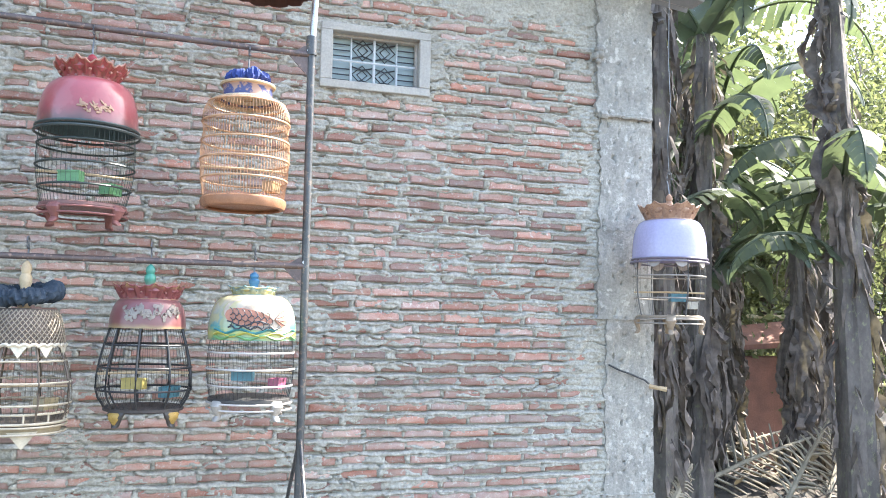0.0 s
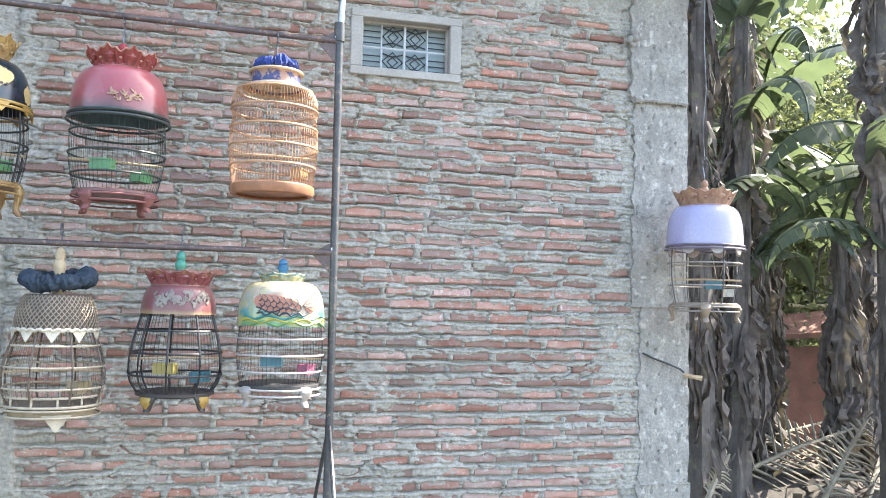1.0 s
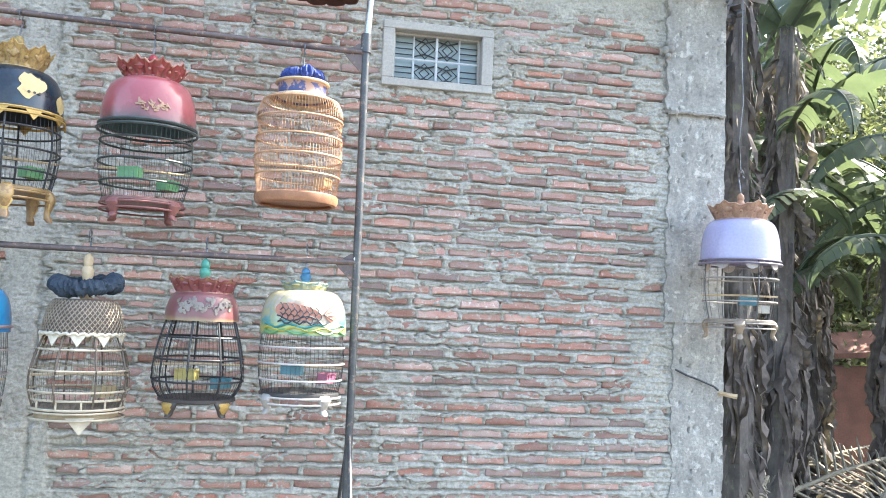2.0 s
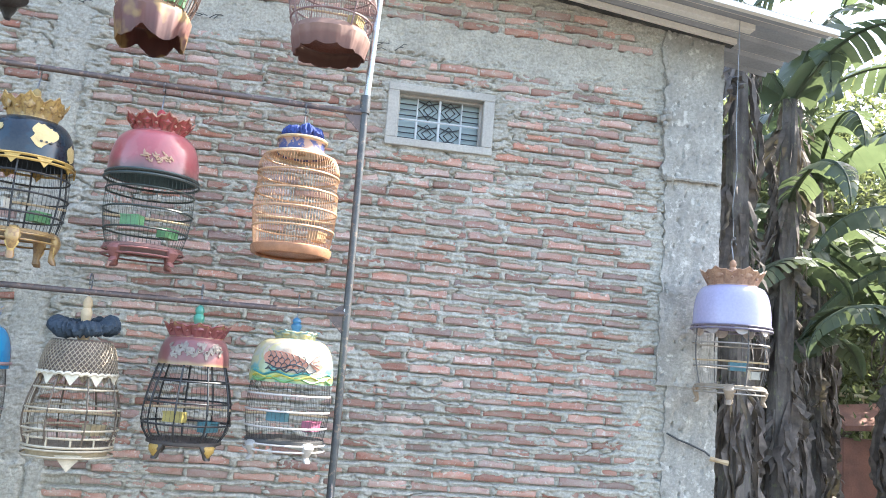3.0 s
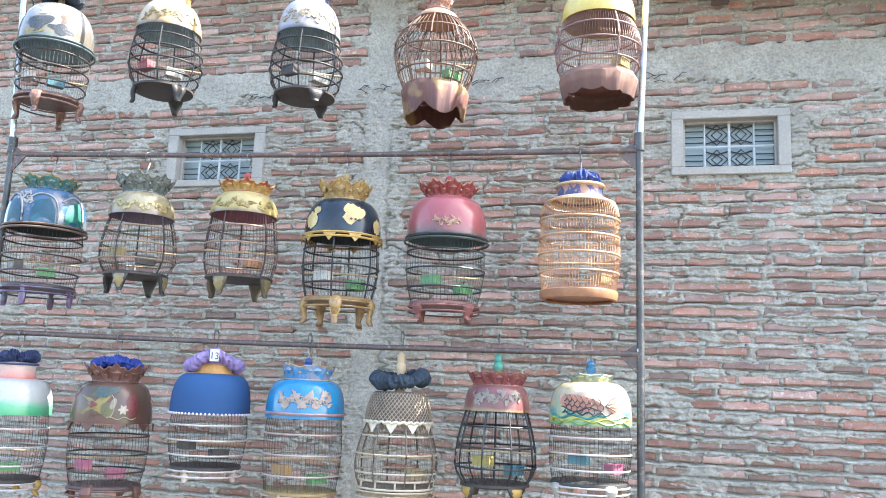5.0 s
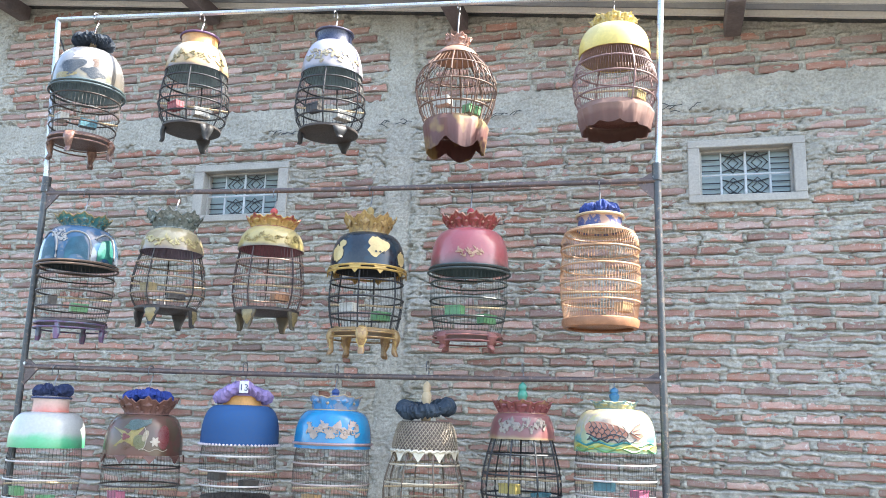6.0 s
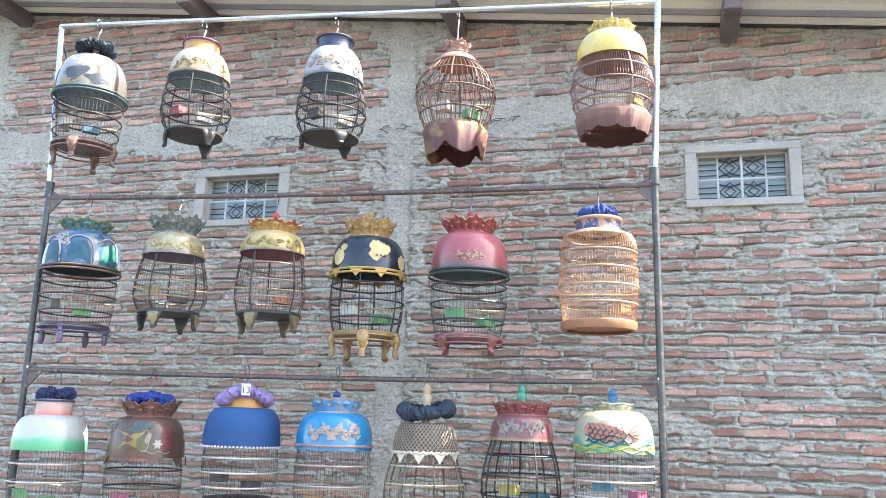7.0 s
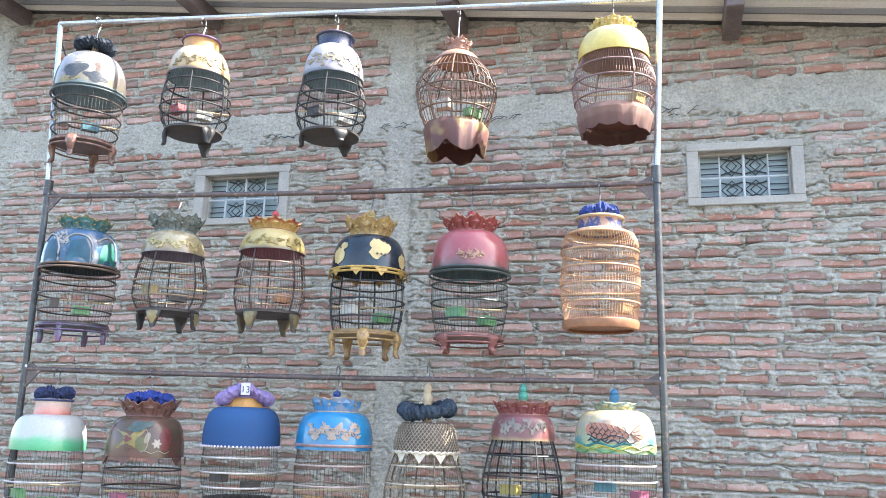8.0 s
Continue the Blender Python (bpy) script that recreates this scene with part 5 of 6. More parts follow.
build_cage(0.503, -0.890, (2.630, 2.495, 2.424, 2.236, 2.12, 1.948, 1.871), (0.181, 0.176, 0.149), "bird cage with a faded red dome and pierced red crown",
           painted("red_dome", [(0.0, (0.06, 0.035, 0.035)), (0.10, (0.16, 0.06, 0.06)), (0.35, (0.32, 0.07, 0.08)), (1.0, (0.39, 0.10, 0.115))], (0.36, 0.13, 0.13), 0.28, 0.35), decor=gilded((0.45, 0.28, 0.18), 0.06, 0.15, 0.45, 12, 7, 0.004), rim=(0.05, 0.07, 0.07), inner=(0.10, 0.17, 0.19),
           neck=0.52, top_mat=painted("pierced_red_crown", [(0.0, (0.30, 0.05, 0.055)), (1.0, (0.33, 0.06, 0.06))], (0.20, 0.08, 0.05), 0.4, 0.6, 60), top_points=9, flare=1.42, stud=(0.50, 0.26, 0.20), bars=(0.04, 0.055, 0.05), feet=paint(0.27, 0.11, 0.10), cups=(GREEN_CUP, GREEN_CUP), finial=paint(0.4, 0.04, 0.05), fin=2.54, base=paint(0.22, 0.11, 0.1))
build_cage(1.094, -0.849, (2.628, 2.492, 2.423, 2.329, 2.19, 2.005, 1.972), (0.174, 0.177, 0.158), "orange bamboo drum bird cage with a blue cloth collar",
           BAMBOO, dome_bars=True, neck=0.60, top="cap", top_mat=painted("blue_collar", [(0.0, (0.035, 0.045, 0.14)), (0.55, (0.04, 0.055, 0.18)), (0.72, (0.04, 0.05, 0.16)), (0.8, (0.5, 0.28, 0.16)), (1.0, (0.5, 0.28, 0.16))], (0.44, 0.26, 0.15), 0.6, 0.7, 26),  bars=(0.52, 0.30, 0.17), bar_r=0.0014, bar_n=84, hoop_n=5, hoops=(0.62, 0.38, 0.22),
           base=paint(0.40, 0.19, 0.10, 0.45), cups=((0.6, 0.4, 0.2),), finial=WOOD)

# lowest bar
build_cage(-1.570, rack_y(-1.570), (1.745, 1.618, 1.540, 1.372, 1.25, 1.075, 1.0), (0.174, 0.170, 0.152), "bird cage with a white and green dome and pink neck",
           painted("green_white_dome", [(0.0, (0.05, 0.36, 0.16)), (0.25, (0.12, 0.46, 0.26)), (0.45, (0.44, 0.47, 0.45)), (1.0, (0.48, 0.49, 0.48))], None, 0.3), neck=0.5, top="cap", top_mat=painted("pink_neck", [(0.0, (0.55, 0.14, 0.1)), (0.5, (0.66, 0.42, 0.36)), (1.0, (0.72, 0.66, 0.6))], None, 0.4),
           bars=BLACK, hoops=WHITE, feet=paint(0.55, 0.36, 0.1), cups=(GREEN_CUP, GREEN_CUP), finial=paint(0.05, 0.07, 0.16), power=2.7)
build_cage(-1.049, -0.998, (1.752, 1.625, 1.545, 1.358, 1.24, 1.078, 0.977), (0.180, 0.177, 0.153), "bird cage with a glossy brown dome painted with flowers",
           painted("brown_dome", [(0.0, (0.10, 0.04, 0.03)), (0.5, (0.11, 0.045, 0.035)), (1.0, (0.11, 0.06, 0.045))], (0.07, 0.06, 0.035), 0.26, 0.6, coat=0.10), decor=butterfly, neck=0.55, top_mat=paint(0.20, 0.10, 0.08, 0.5), top_points=8, flare=1.4, bars=DARK,
           feet=paint(0.18, 0.09, 0.07), cups=(PINK_CUP, PINK_CUP), accent=(0.26, 0.15, 0.11), finial=paint(0.16, 0.05, 0.08), fin=1.675, base=paint(0.12, 0.08, 0.08), skirt=None)
cage13 = build_cage(-0.561, -0.964, (1.777, 1.655, 1.601, 1.422, 1.33, 1.190, 1.127), (0.179, 0.174, 0.151), "bird cage with a deep blue velvet dome and purple cloth",
           painted("blue_velvet", [(0.0, (0.007, 0.060, 0.185)), (1.0, (0.009, 0.075, 0.22))], None, 0.85, coat=0.0), decor=pearls, neck=0.5, top="cap", top_mat=paint(0.70, 0.36, 0.10, 0.45), bars=BLACK, hoops=WHITE, feet=paint(0.6, 0.5, 0.42), style="figure", cups=(DARK, DARK), finial=paint(0.3, 0.24, 0.5), power=2.9)
build_cage(-0.107, -0.932, (1.776, 1.671, 1.590, 1.422, 1.30, 1.109, 1.040), (0.176, 0.173, 0.157), "bird cage with a bright sky-blue dome and copper carving",
           painted("sky_blue_dome", [(0.0, (0.010, 0.17, 0.37)), (1.0, (0.012, 0.22, 0.45))], (0.02, 0.26, 0.47), 0.2, 0.4), decor=copper_scroll, neck=0.55, top_mat=painted("blue_crown", [(0.0, (0.03, 0.20, 0.44)), (0.6, (0.05, 0.26, 0.5)), (1.0, (0.3, 0.32, 0.4))], (0.5, 0.34, 0.2), 0.4, 0.4, 30), top_points=5, flare=1.22, cut=0.5, stud=(0.45, 0.36, 0.24),
           bars=DARK, hoops=(0.5, 0.4, 0.36), feet=paint(0.30, 0.20, 0.10), cups=(GREEN_CUP, (0.5, 0.3, 0.12)), finial=paint(0.05, 0.1, 0.3), base=paint(0.36, 0.26, 0.12), power=2.6)
build_cage(0.323, -0.902, (1.799, 1.645, 1.555, 1.426, 1.24, 1.155, 1.063), (0.144, 0.180, 0.157), "basket-topped bamboo bird cage with a navy cloth ring",
           paint(0.13, 0.10, 0.08, 0.7), decor=basket, neck=0.74, power=1.6, top="cloth", top_mat=paint(0.03, 0.05, 0.075, 0.85), bars=(0.15, 0.115, 0.085), hoops=(0.55, 0.48, 0.36), posts=8, bar_n=52, cups=((0.45, 0.36, 0.2),), base=paint(0.2, 0.16, 0.12, 0.5), finial=WOOD, fin=1.735, feet=None)
build_cage(0.755, -0.872, (1.799, 1.665, 1.601, 1.492, 1.27, 1.193, 1.126), (0.142, 0.174, 0.140), "black bird cage with a maroon dome and silver carving",
           painted("maroon_dome", [(0.0, (0.28, 0.20, 0.10)), (0.14, (0.17, 0.06, 0.06)), (1.0, (0.22, 0.085, 0.085))], None, 0.35), decor=gilded((0.28, 0.24, 0.20), 0.11, 0.25, 0.85, 21, 17, 0.0035), neck=0.72, power=1.9, top_mat=painted("maroon_crown", [(0.0, (0.20, 0.045, 0.055)), (0.7, (0.22, 0.06, 0.06)), (1.0, (0.34, 0.24, 0.10))], None, 0.4), top_points=8, flare=1.25, cut=0.6,
           bars=BLACK, bar_r=0.0007, posts=9, feet=paint(0.06, 0.055, 0.05), style="block", accent=GOLD, cups=(TEAL_CUP, (0.5, 0.4, 0.1)), finial=painted("green_finial", [(0.0, (0.4, 0.06, 0.08)), (0.55, (0.05, 0.3, 0.2)), (1.0, (0.05, 0.25, 0.2))], None, 0.4), fin=1.74)
build_cage(1.151, -0.845, (1.796, 1.668, 1.631, 1.452, 1.35, 1.223, 1.142), (0.174, 0.171, 0.155), "bird cage with a cream and green dome painted with a carp",
           painted("carp_dome", [(0.0, (0.10, 0.28, 0.22)), (0.14, (0.42, 0.48, 0.12)), (0.3, (0.08, 0.34, 0.34)), (0.5, (0.26, 0.38, 0.34)), (0.8, (0.52, 0.46, 0.34)), (1.0, (0.48, 0.38, 0.22))], (0.46, 0.42, 0.16), 0.18, 0.5), decor=carp, neck=0.45, top_mat=painted("teal_yellow_crown", [(0.0, (0.55, 0.44, 0.14)), (1.0, (0.06, 0.24, 0.32))], None, 0.4), top_points=6, flare=1.15, cut=0.4,
           bars=BLACK, hoops=WHITE, feet=paint(0.44, 0.41, 0.37), cups=(PINK_CUP, TEAL_CUP), finial=paint(0.05, 0.2, 0.36), fin=1.725, base=paint(0.06, 0.06, 0.06), power=2.7)

# cage hung apart from the roof beside the column
lav = build_cage(3.388, -0.32, (2.36, 2.21, 2.114, 1.898, 1.78, 1.598, 1.501), (0.198, 0.190, 0.164), "open bird cage with a lavender dome and copper crown",
                 painted("lavender_dome", [(0.0, (0.33, 0.32, 0.50)), (0.12, (0.38, 0.37, 0.56)), (1.0, (0.41, 0.40, 0.60))], None, 0.22), neck=0.62, top_mat=painted("carved_copper_crown", [(0.0, (0.34, 0.19, 0.12)), (1.0, (0.46, 0.28, 0.18))], (0.22, 0.12, 0.08), 0.4, 0.5, 70), top_points=6, flare=1.3, cut=0.8, fin=2.265, bars=(0.12, 0.12, 0.12), bar_r=0.0008, bar_n=20, hoop_n=2, hoops=(0.34, 0.31, 0.27), posts=4,
                 feet=paint(0.36, 0.28, 0.2), foot_n=4, base=paint(0.34, 0.28, 0.21), cups=(WHITE_CUP, TEAL_CUP), finial=paint(0.45, 0.25, 0.15), rim=(0.2, 0.18, 0.24), power=2.6)
for k in range(8):
    a = 2 * math.pi * k / 8 + 0.3
    bm = bmesh.new()
    ring = [(0.19 * math.cos(a + u), 0.19 * math.sin(a + u), -0.004 - v) for u, v in [(0.20 * math.cos(q), 0.040 * math.sin(q)) for q in [math.pi * j / 8 for j in range(9)]]]
    front, rear = [bm.verts.new(p) for p in ring], [bm.verts.new((p[0] * 0.97, p[1] * 0.97, p[2])) for p in ring]
    bm.faces.new(front)
    bm.faces.new(rear[::-1])
    for j in range(9):
        bm.faces.new((front[j], rear[j], rear[(j + 1) % 9], front[(j + 1) % 9]))
    part("rim_flap", bm, paint(0.46, 0.42, 0.40, 0.5), lav, smooth=False, loc=(0, 0, 1.898 - 1.501))
rod("hanging_wire", [(3.388, -0.32, 2.37), (3.378, -0.318, 2.55), (3.398, -0.318, 2.75), (3.386, -0.318, 3.0), (3.39, -0.32, 3.62)], 0.0024, HOOK_WIRE, "thin wire hung from the roof beam", "wire")


def purple_cloth():
    e = thing("cage_cloth", (-0.561, -0.964, 1.622), 0, "crumpled purple cloth draped round a cage top", "cloth")
    scrunchie(e, 0.052, 0.104, 0.062, paint(0.34, 0.26, 0.52, 0.85), 4, "", "purple_wrap", 0.03, 0.052)
    e.rotation_euler = (0, 0, math.atan2(1.96, 3.6))
    bm = bmesh.new()
    box(bm, -0.020, 0.020, -0.148, -0.145, 0.032, 0.086, 0.001)
    tag = part("number_tag", bm, paint(0.72, 0.74, 0.76, 0.6), e, "white paper tag", smooth=False)
    cu = bpy.data.curves.new("tag_text", "FONT")
    cu.body, cu.size, cu.align_x, cu.extrude = "13", 0.042, "CENTER", 0.0006
    tx = new("tag_text", cu)
    tx.data.materials.append(paint(0.05, 0.07, 0.2, 0.6))
    tx.parent = tag
    tx.location, tx.rotation_euler = (0, -0.1495, 0.043), (radians(90), 0, 0)


purple_cloth()


def blue_cloth(x, z, r, h, seed, col, label):
    e = thing("cage_cloth", (x, rack_y(x), z), 0, label, "cloth")
    scrunchie(e, 0, r, h, paint(*col, 0.85), seed, "", "cloth_ring")


blue_cloth(-1.049, 1.625, 0.085, 0.062, 3, (0.02, 0.05, 0.26), "bunched bright blue cloth tucked in a cage crown")
blue_cloth(-1.570, 1.645, 0.060, 0.060, 8, (0.025, 0.04, 0.11), "knotted navy cloth on top of a cage neck")
blue_cloth(1.094, 2.512, 0.058, 0.062, 5, (0.03, 0.06, 0.24), "bunched blue cloth tucked in a cage collar")


def basket_gallery():
    """The railed gallery and the pendant under the basket-topped cage."""
    for c in [o for o in scene.objects if "bird_cage" in o.name and abs(o.location.x - 0.323) < 0.01]:
        zb = 1.155 - 1.063
        for z in (zb - 0.004, zb + 0.030):
            bm = bmesh.new()
            tube(bm, hoop_points(0.166, z, 40), 0.005, 6)
            part("gallery_rail", bm, paint(0.58, 0.51, 0.38, 0.5), c)
        for k in range(12):
            a = 2 * math.pi * k / 12
            bm = bmesh.new()
            tube(bm, [(0.166 * math.cos(a), 0.166 * math.sin(a), zb), (0.166 * math.cos(a), 0.166 * math.sin(a), zb + 0.03)], 0.004, 6)
            part("gallery_post", bm, paint(0.58, 0.51, 0.38, 0.5), c)
        bm = bmesh.new()
        lathe(bm, [(0.150, zb - 0.02), (0.146, zb - 0.045), (0.10, zb - 0.055), (0, zb - 0.055)], 36)
        part("woven_base", bm, paint(0.42, 0.34, 0.22, 0.6), c)
        bm = bmesh.new()
        vs = [bm.verts.new(p) for p in ((-0.05, -0.150, zb - 0.03), (0.05, -0.150, zb - 0.03), (0.0, -0.150, 0.0), (-0.05, -0.156, zb - 0.03), (0.05, -0.156, zb - 0.03), (0.0, -0.156, 0.0))]
        for f in ((0, 1, 2), (5, 4, 3), (0, 3, 4, 1), (1, 4, 5, 2), (2, 5, 3, 0)):
            bm.faces.new([vs[i] for i in f])
        part("pendant_point", bm, paint(0.58, 0.51, 0.38, 0.5), c, smooth=False)


basket_gallery()
rod("bamboo_stick", [(-3.50, -0.30, 0.0), (-3.18, -0.18, 0.8), (-2.84, -0.03, 1.78)], 0.014, BAMBOO, "thin bamboo stick leaning on the brick wall", "stick")


rod("drain_pipe", [(-0.91, 0.0, 0.545), (-0.91, -0.06, 0.54), (-0.908, -0.082, 0.52), (-0.905, -0.088, 0.48), (-0.90, -0.088, 0.2), (-0.90, -0.088, 0.0)], 0.024, paint(0.42, 0.45, 0.46, 0.4), "grey plastic drain pipe bending out of the wall", "pipe")


def tie_wires(x, z, seed):
    r = random.Random(seed)
    e = thing("tie_wire", (x, -0.01, z), 0, "rusty black tie wire sticking out of the concrete", "wire", "tie wires on the ring beam")
    for k in range(6):
        bm = bmesh.new()
        a = Vector((r.uniform(-0.09, 0.09), 0.0, r.uniform(-0.02, 0.02)))
        b = a + Vector((r.choice((-1, 1)) * r.uniform(0.03, 0.08), -0.02, r.uniform(-0.012, 0.02)))
        tube(bm, [a, a.lerp(b, 0.5) + Vector((0, -0.012, 0.005)), b], 0.0024, 5)
        part("wire", bm, IRON_DARK, e)


tie_wires(-0.93, 3.30, 1)
tie_wires(-0.21, 3.32, 2)
tie_wires(0.44, 3.33, 3)
tie_wires(1.46, 3.30, 4)

rod("electric_wire", [(-2.68, -0.12, 4.20), (-2.66, -0.10, 4.08), (-2.60, -0.06, 3.90)], 0.006, IRON_DARK, "thin black electric wire hanging from the eave", "wire")

# ---------------------------------------------------------------- banana grove beside the house
def banana_leaf(bm, base, heading, rise, length, width, droop, seed, torn=0.5, mat=0):
    """A long blade on an arching midrib, with tears between its ribs."""
    r = random.Random(seed)
    d = Vector((math.cos(heading), math.sin(heading), 0))
    side = Vector((-d.y, d.x, 0))
    n = 22
    mid = []
    p, a = Vector(base), rise
    for i in range(n + 1):
        mid.append(p.copy())
        p = p + (d * math.cos(a) + Vector((0, 0, math.sin(a)))) * (length / n)
        a -= droop / n * (0.5 + i / n)
    tube(bm, mid, [0.018 * (1 - 0.8 * i / n) + 0.003 for i in range(n + 1)], 5, mat=mat)
    for s in (-1, 1):
        hang = r.uniform(0.15, 0.5)
        gap = 0.0
        for i in range(1, n):
            u0, u1 = i / n, (i + 1) / n
            w0, w1 = (width / 2 * math.sin(math.pi * min(1, 0.12 + 0.88 * u) ** 0.8) ** 0.7 for u in (u0, min(u1, 0.985)))
            if r.random() < torn:
                hang = r.uniform(0.1, 0.9)
                gap = r.uniform(0.1, 0.5)
            else:
                gap *= 0.5
            q0, q1 = mid[i], mid[i + 1].lerp(mid[i], gap * 0.4)
            e0 = q0 + side * s * w0 * math.cos(hang) - Vector((0, 0, w0 * math.sin(hang)))
            e1 = q1 + side * s * w1 * math.cos(hang) - Vector((0, 0, w1 * math.sin(hang)))
            m0, m1 = q0.lerp(e0, 0.5) + Vector((0, 0, 0.02)), q1.lerp(e1, 0.5) + Vector((0, 0, 0.02))
            vs = [bm.verts.new(v) for v in (q0, q1, m0, m1, e0, e1)]
            bm.faces.new((vs[0], vs[1], vs[3], vs[2])).material_index = mat
            bm.faces.new((vs[2], vs[3], vs[5], vs[4])).material_index = mat


def dry_strip(bm, base, length, width, seed):
    """A dead leaf hanging against the stem: a folded, wavering ribbon."""
    r = random.Random(seed)
    h = r.uniform(0, 6.28)
    d, s = Vector((math.cos(h), math.sin(h), 0)), Vector((-math.sin(h), math.cos(h), 0))
    rows = []
    n = 16
    for i in range(n + 1):
        u = i / n
        c = Vector(base) + d * (0.05 + 0.13 * math.sin(u * 2.4) + 0.03 * noise.noise((u * 4, seed * 1.37, 0))) + s * 0.10 * noise.noise((u * 2, seed * 1.53, 5)) - Vector((0, 0, length * u))
        w = width * (0.35 + 0.65 * math.sin(math.pi * min(u + 0.12, 1))) * (1 + 0.25 * noise.noise((u * 4, seed * 1.71, 9)))
        rows.append([bm.verts.new(c + s * w * k + d * (0.05 * (k != 0) * noise.noise((u * 9, seed * 1.13, k * 3)) - 0.03 * (k == 0)) + s * 0.02 * noise.noise((u * 14, seed * 1.9, k * 5))) for k in (-0.5 - 0.35 * r.random() * (r.random() < 0.4), -0.2, 0, 0.25, 0.5 + 0.35 * r.random() * (r.random() < 0.4))])
    for a, b in zip(rows, rows[1:]):
        for k in range(4):
            bm.faces.new((a[k], a[k + 1], b[k + 1], b[k]))


def banana_plant(x, y, height, r0, leaves, dry, seed, lean=(0, 0), reach=(0.42, 0.98)):
    r = random.Random(seed)
    e = thing("banana_plant", (x, y, 0), 0, "banana plant with torn green leaves and dead hanging ones", "banana plant", "banana plants beside the house")
    bm = bmesh.new()
    # overlapping leaf sheaths give the stem its flutes
    rows = []
    for i in range(25):
        u = i / 24
        c = Vector((lean[0] * u ** 1.4, lean[1] * u ** 1.4, height * u - 0.05 * (i == 0)))
        rr = r0 * (1.15 - 0.5 * u)
        rows.append([bm.verts.new(c + Vector((math.cos(a), math.sin(a), 0)) * rr * (1 + 0.13 * math.cos(4 * a + 3 * u + seed) + 0.07 * math.cos(9 * a - 5 * u) + 0.10 * noise.noise((2 * a, u * 7, seed)))) for a in [2 * math.pi * k / 26 for k in range(26)]])
    for p, q in zip(rows, rows[1:]):
        for k in range(26):
            bm.faces.new((p[k], p[(k + 1) % 26], q[(k + 1) % 26], q[k]))
    bm.faces.new(rows[-1])
    part("stem", bm, STEM, e, "brown fibrous stem")
    # short torn husks stand off the stem all the way up
    V, F = [], []
    for k in range(50 + 7 * dry):
        z = height * r.uniform(0.03, 1.0)
        a, l, w = r.uniform(0, 6.28), r.uniform(0.05, 0.30), r.uniform(0.005, 0.024)
        d, sd = Vector((math.cos(a), math.sin(a), 0)), Vector((-math.sin(a), math.cos(a), 0))
        c = Vector((lean[0] * (z / height) ** 1.4, lean[1] * (z / height) ** 1.4, z)) + d * r0 * r.uniform(0.7, 1.7)
        tip = c + d * r.uniform(0.0, 0.09) + sd * r.uniform(-0.05, 0.05) - Vector((0, 0, l))
        o = len(V)
        V += [c - sd * w * 0.5, c + sd * w * 0.5, c.lerp(tip, 0.5) + sd * w * 0.9 + d * r.uniform(-0.01, 0.03), tip, c.lerp(tip, 0.5) - sd * w * 0.8 + d * r.uniform(-0.01, 0.03)]
        F += [(o, o + 1, o + 2), (o, o + 2, o + 4), (o + 4, o + 2, o + 3)]
    me = bpy.data.meshes.new("dead_husk")
    me.from_pydata(V, [], F)
    me.materials.append(DRY)
    hu = new("dead_husk", me)
    hu.parent = e
    tagged(hu, "torn dead leaf husks", kind="stuff")
    for k in range(dry):
        bm = bmesh.new()
        z = height * r.uniform(*reach)
        dry_strip(bm, (lean[0] * (z / height) ** 1.4, lean[1] * (z / height) ** 1.4, z), min(z - 0.15, r.uniform(0.3, 1.0)), r.uniform(0.04, 0.15), seed * 31 + k)
        part("dry_leaf", bm, DRY, e, "dead brown leaf")
    for k, (head, rise, length, width, droop, *at) in enumerate(leaves):
        bm = bmesh.new()
        z = at[0] if at else height - 0.05
        banana_leaf(bm, (lean[0] * (z / height) ** 1.4, lean[1] * (z / height) ** 1.4, z), radians(head), rise, length, width, droop, seed * 17 + k)
        part("leaf", bm, BANANA, e, "broad green leaf")
    return e


# each leaf: heading in degrees, rise of its stalk, length, width, droop
banana_plant(3.98, 0.70, 4.1, 0.085, [(60, 1.2, 1.8, 0.5, 1.4), (-10, 1.25, 1.5, 0.45, 2.6), (110, 1.1, 1.6, 0.5, 1.8), (10, 0.9, 1.2, 0.34, 2.2, 2.2)], 26, 1, (0.0, 0.1), (0.3, 1.0))
banana_plant(4.42, 0.95, 3.7, 0.08, [(-75, 0.9, 1.7, 0.42, 3.0), (30, 1.2, 1.9, 0.5, 1.2), (100, 1.0, 1.8, 0.5, 1.9), (170, 1.2, 1.2, 0.4, 2.2), (-95, 0.8, 1.1, 0.32, 2.6, 2.9), (20, 0.8, 1.1, 0.32, 2.3, 1.8)], 22, 2, (0.05, 0.0), (0.3, 1.0))
banana_plant(5.20, 1.75, 2.5, 0.075, [(200, 0.9, 1.5, 0.45, 2.3), (-30, 0.8, 1.6, 0.45, 2.2), (80, 1.0, 1.7, 0.5, 2.0), (130, 0.7, 1.4, 0.4, 2.6)], 22, 3, (0.05, 0.1), (0.2, 0.85))
banana_plant(5.22, 0.30, 4.3, 0.105, [(150, 0.95, 1.9, 0.5, 2.3), (-40, 1.0, 1.8, 0.5, 2.2), (75, 1.1, 1.9, 0.5, 1.8), (215, 1.1, 1.6, 0.45, 2.7), (235, 0.9, 1.3, 0.38, 2.7, 2.5), (170, 0.7, 1.1, 0.34, 2.4, 2.0)], 20, 4, (-0.12, 0.1), (0.25, 0.9))
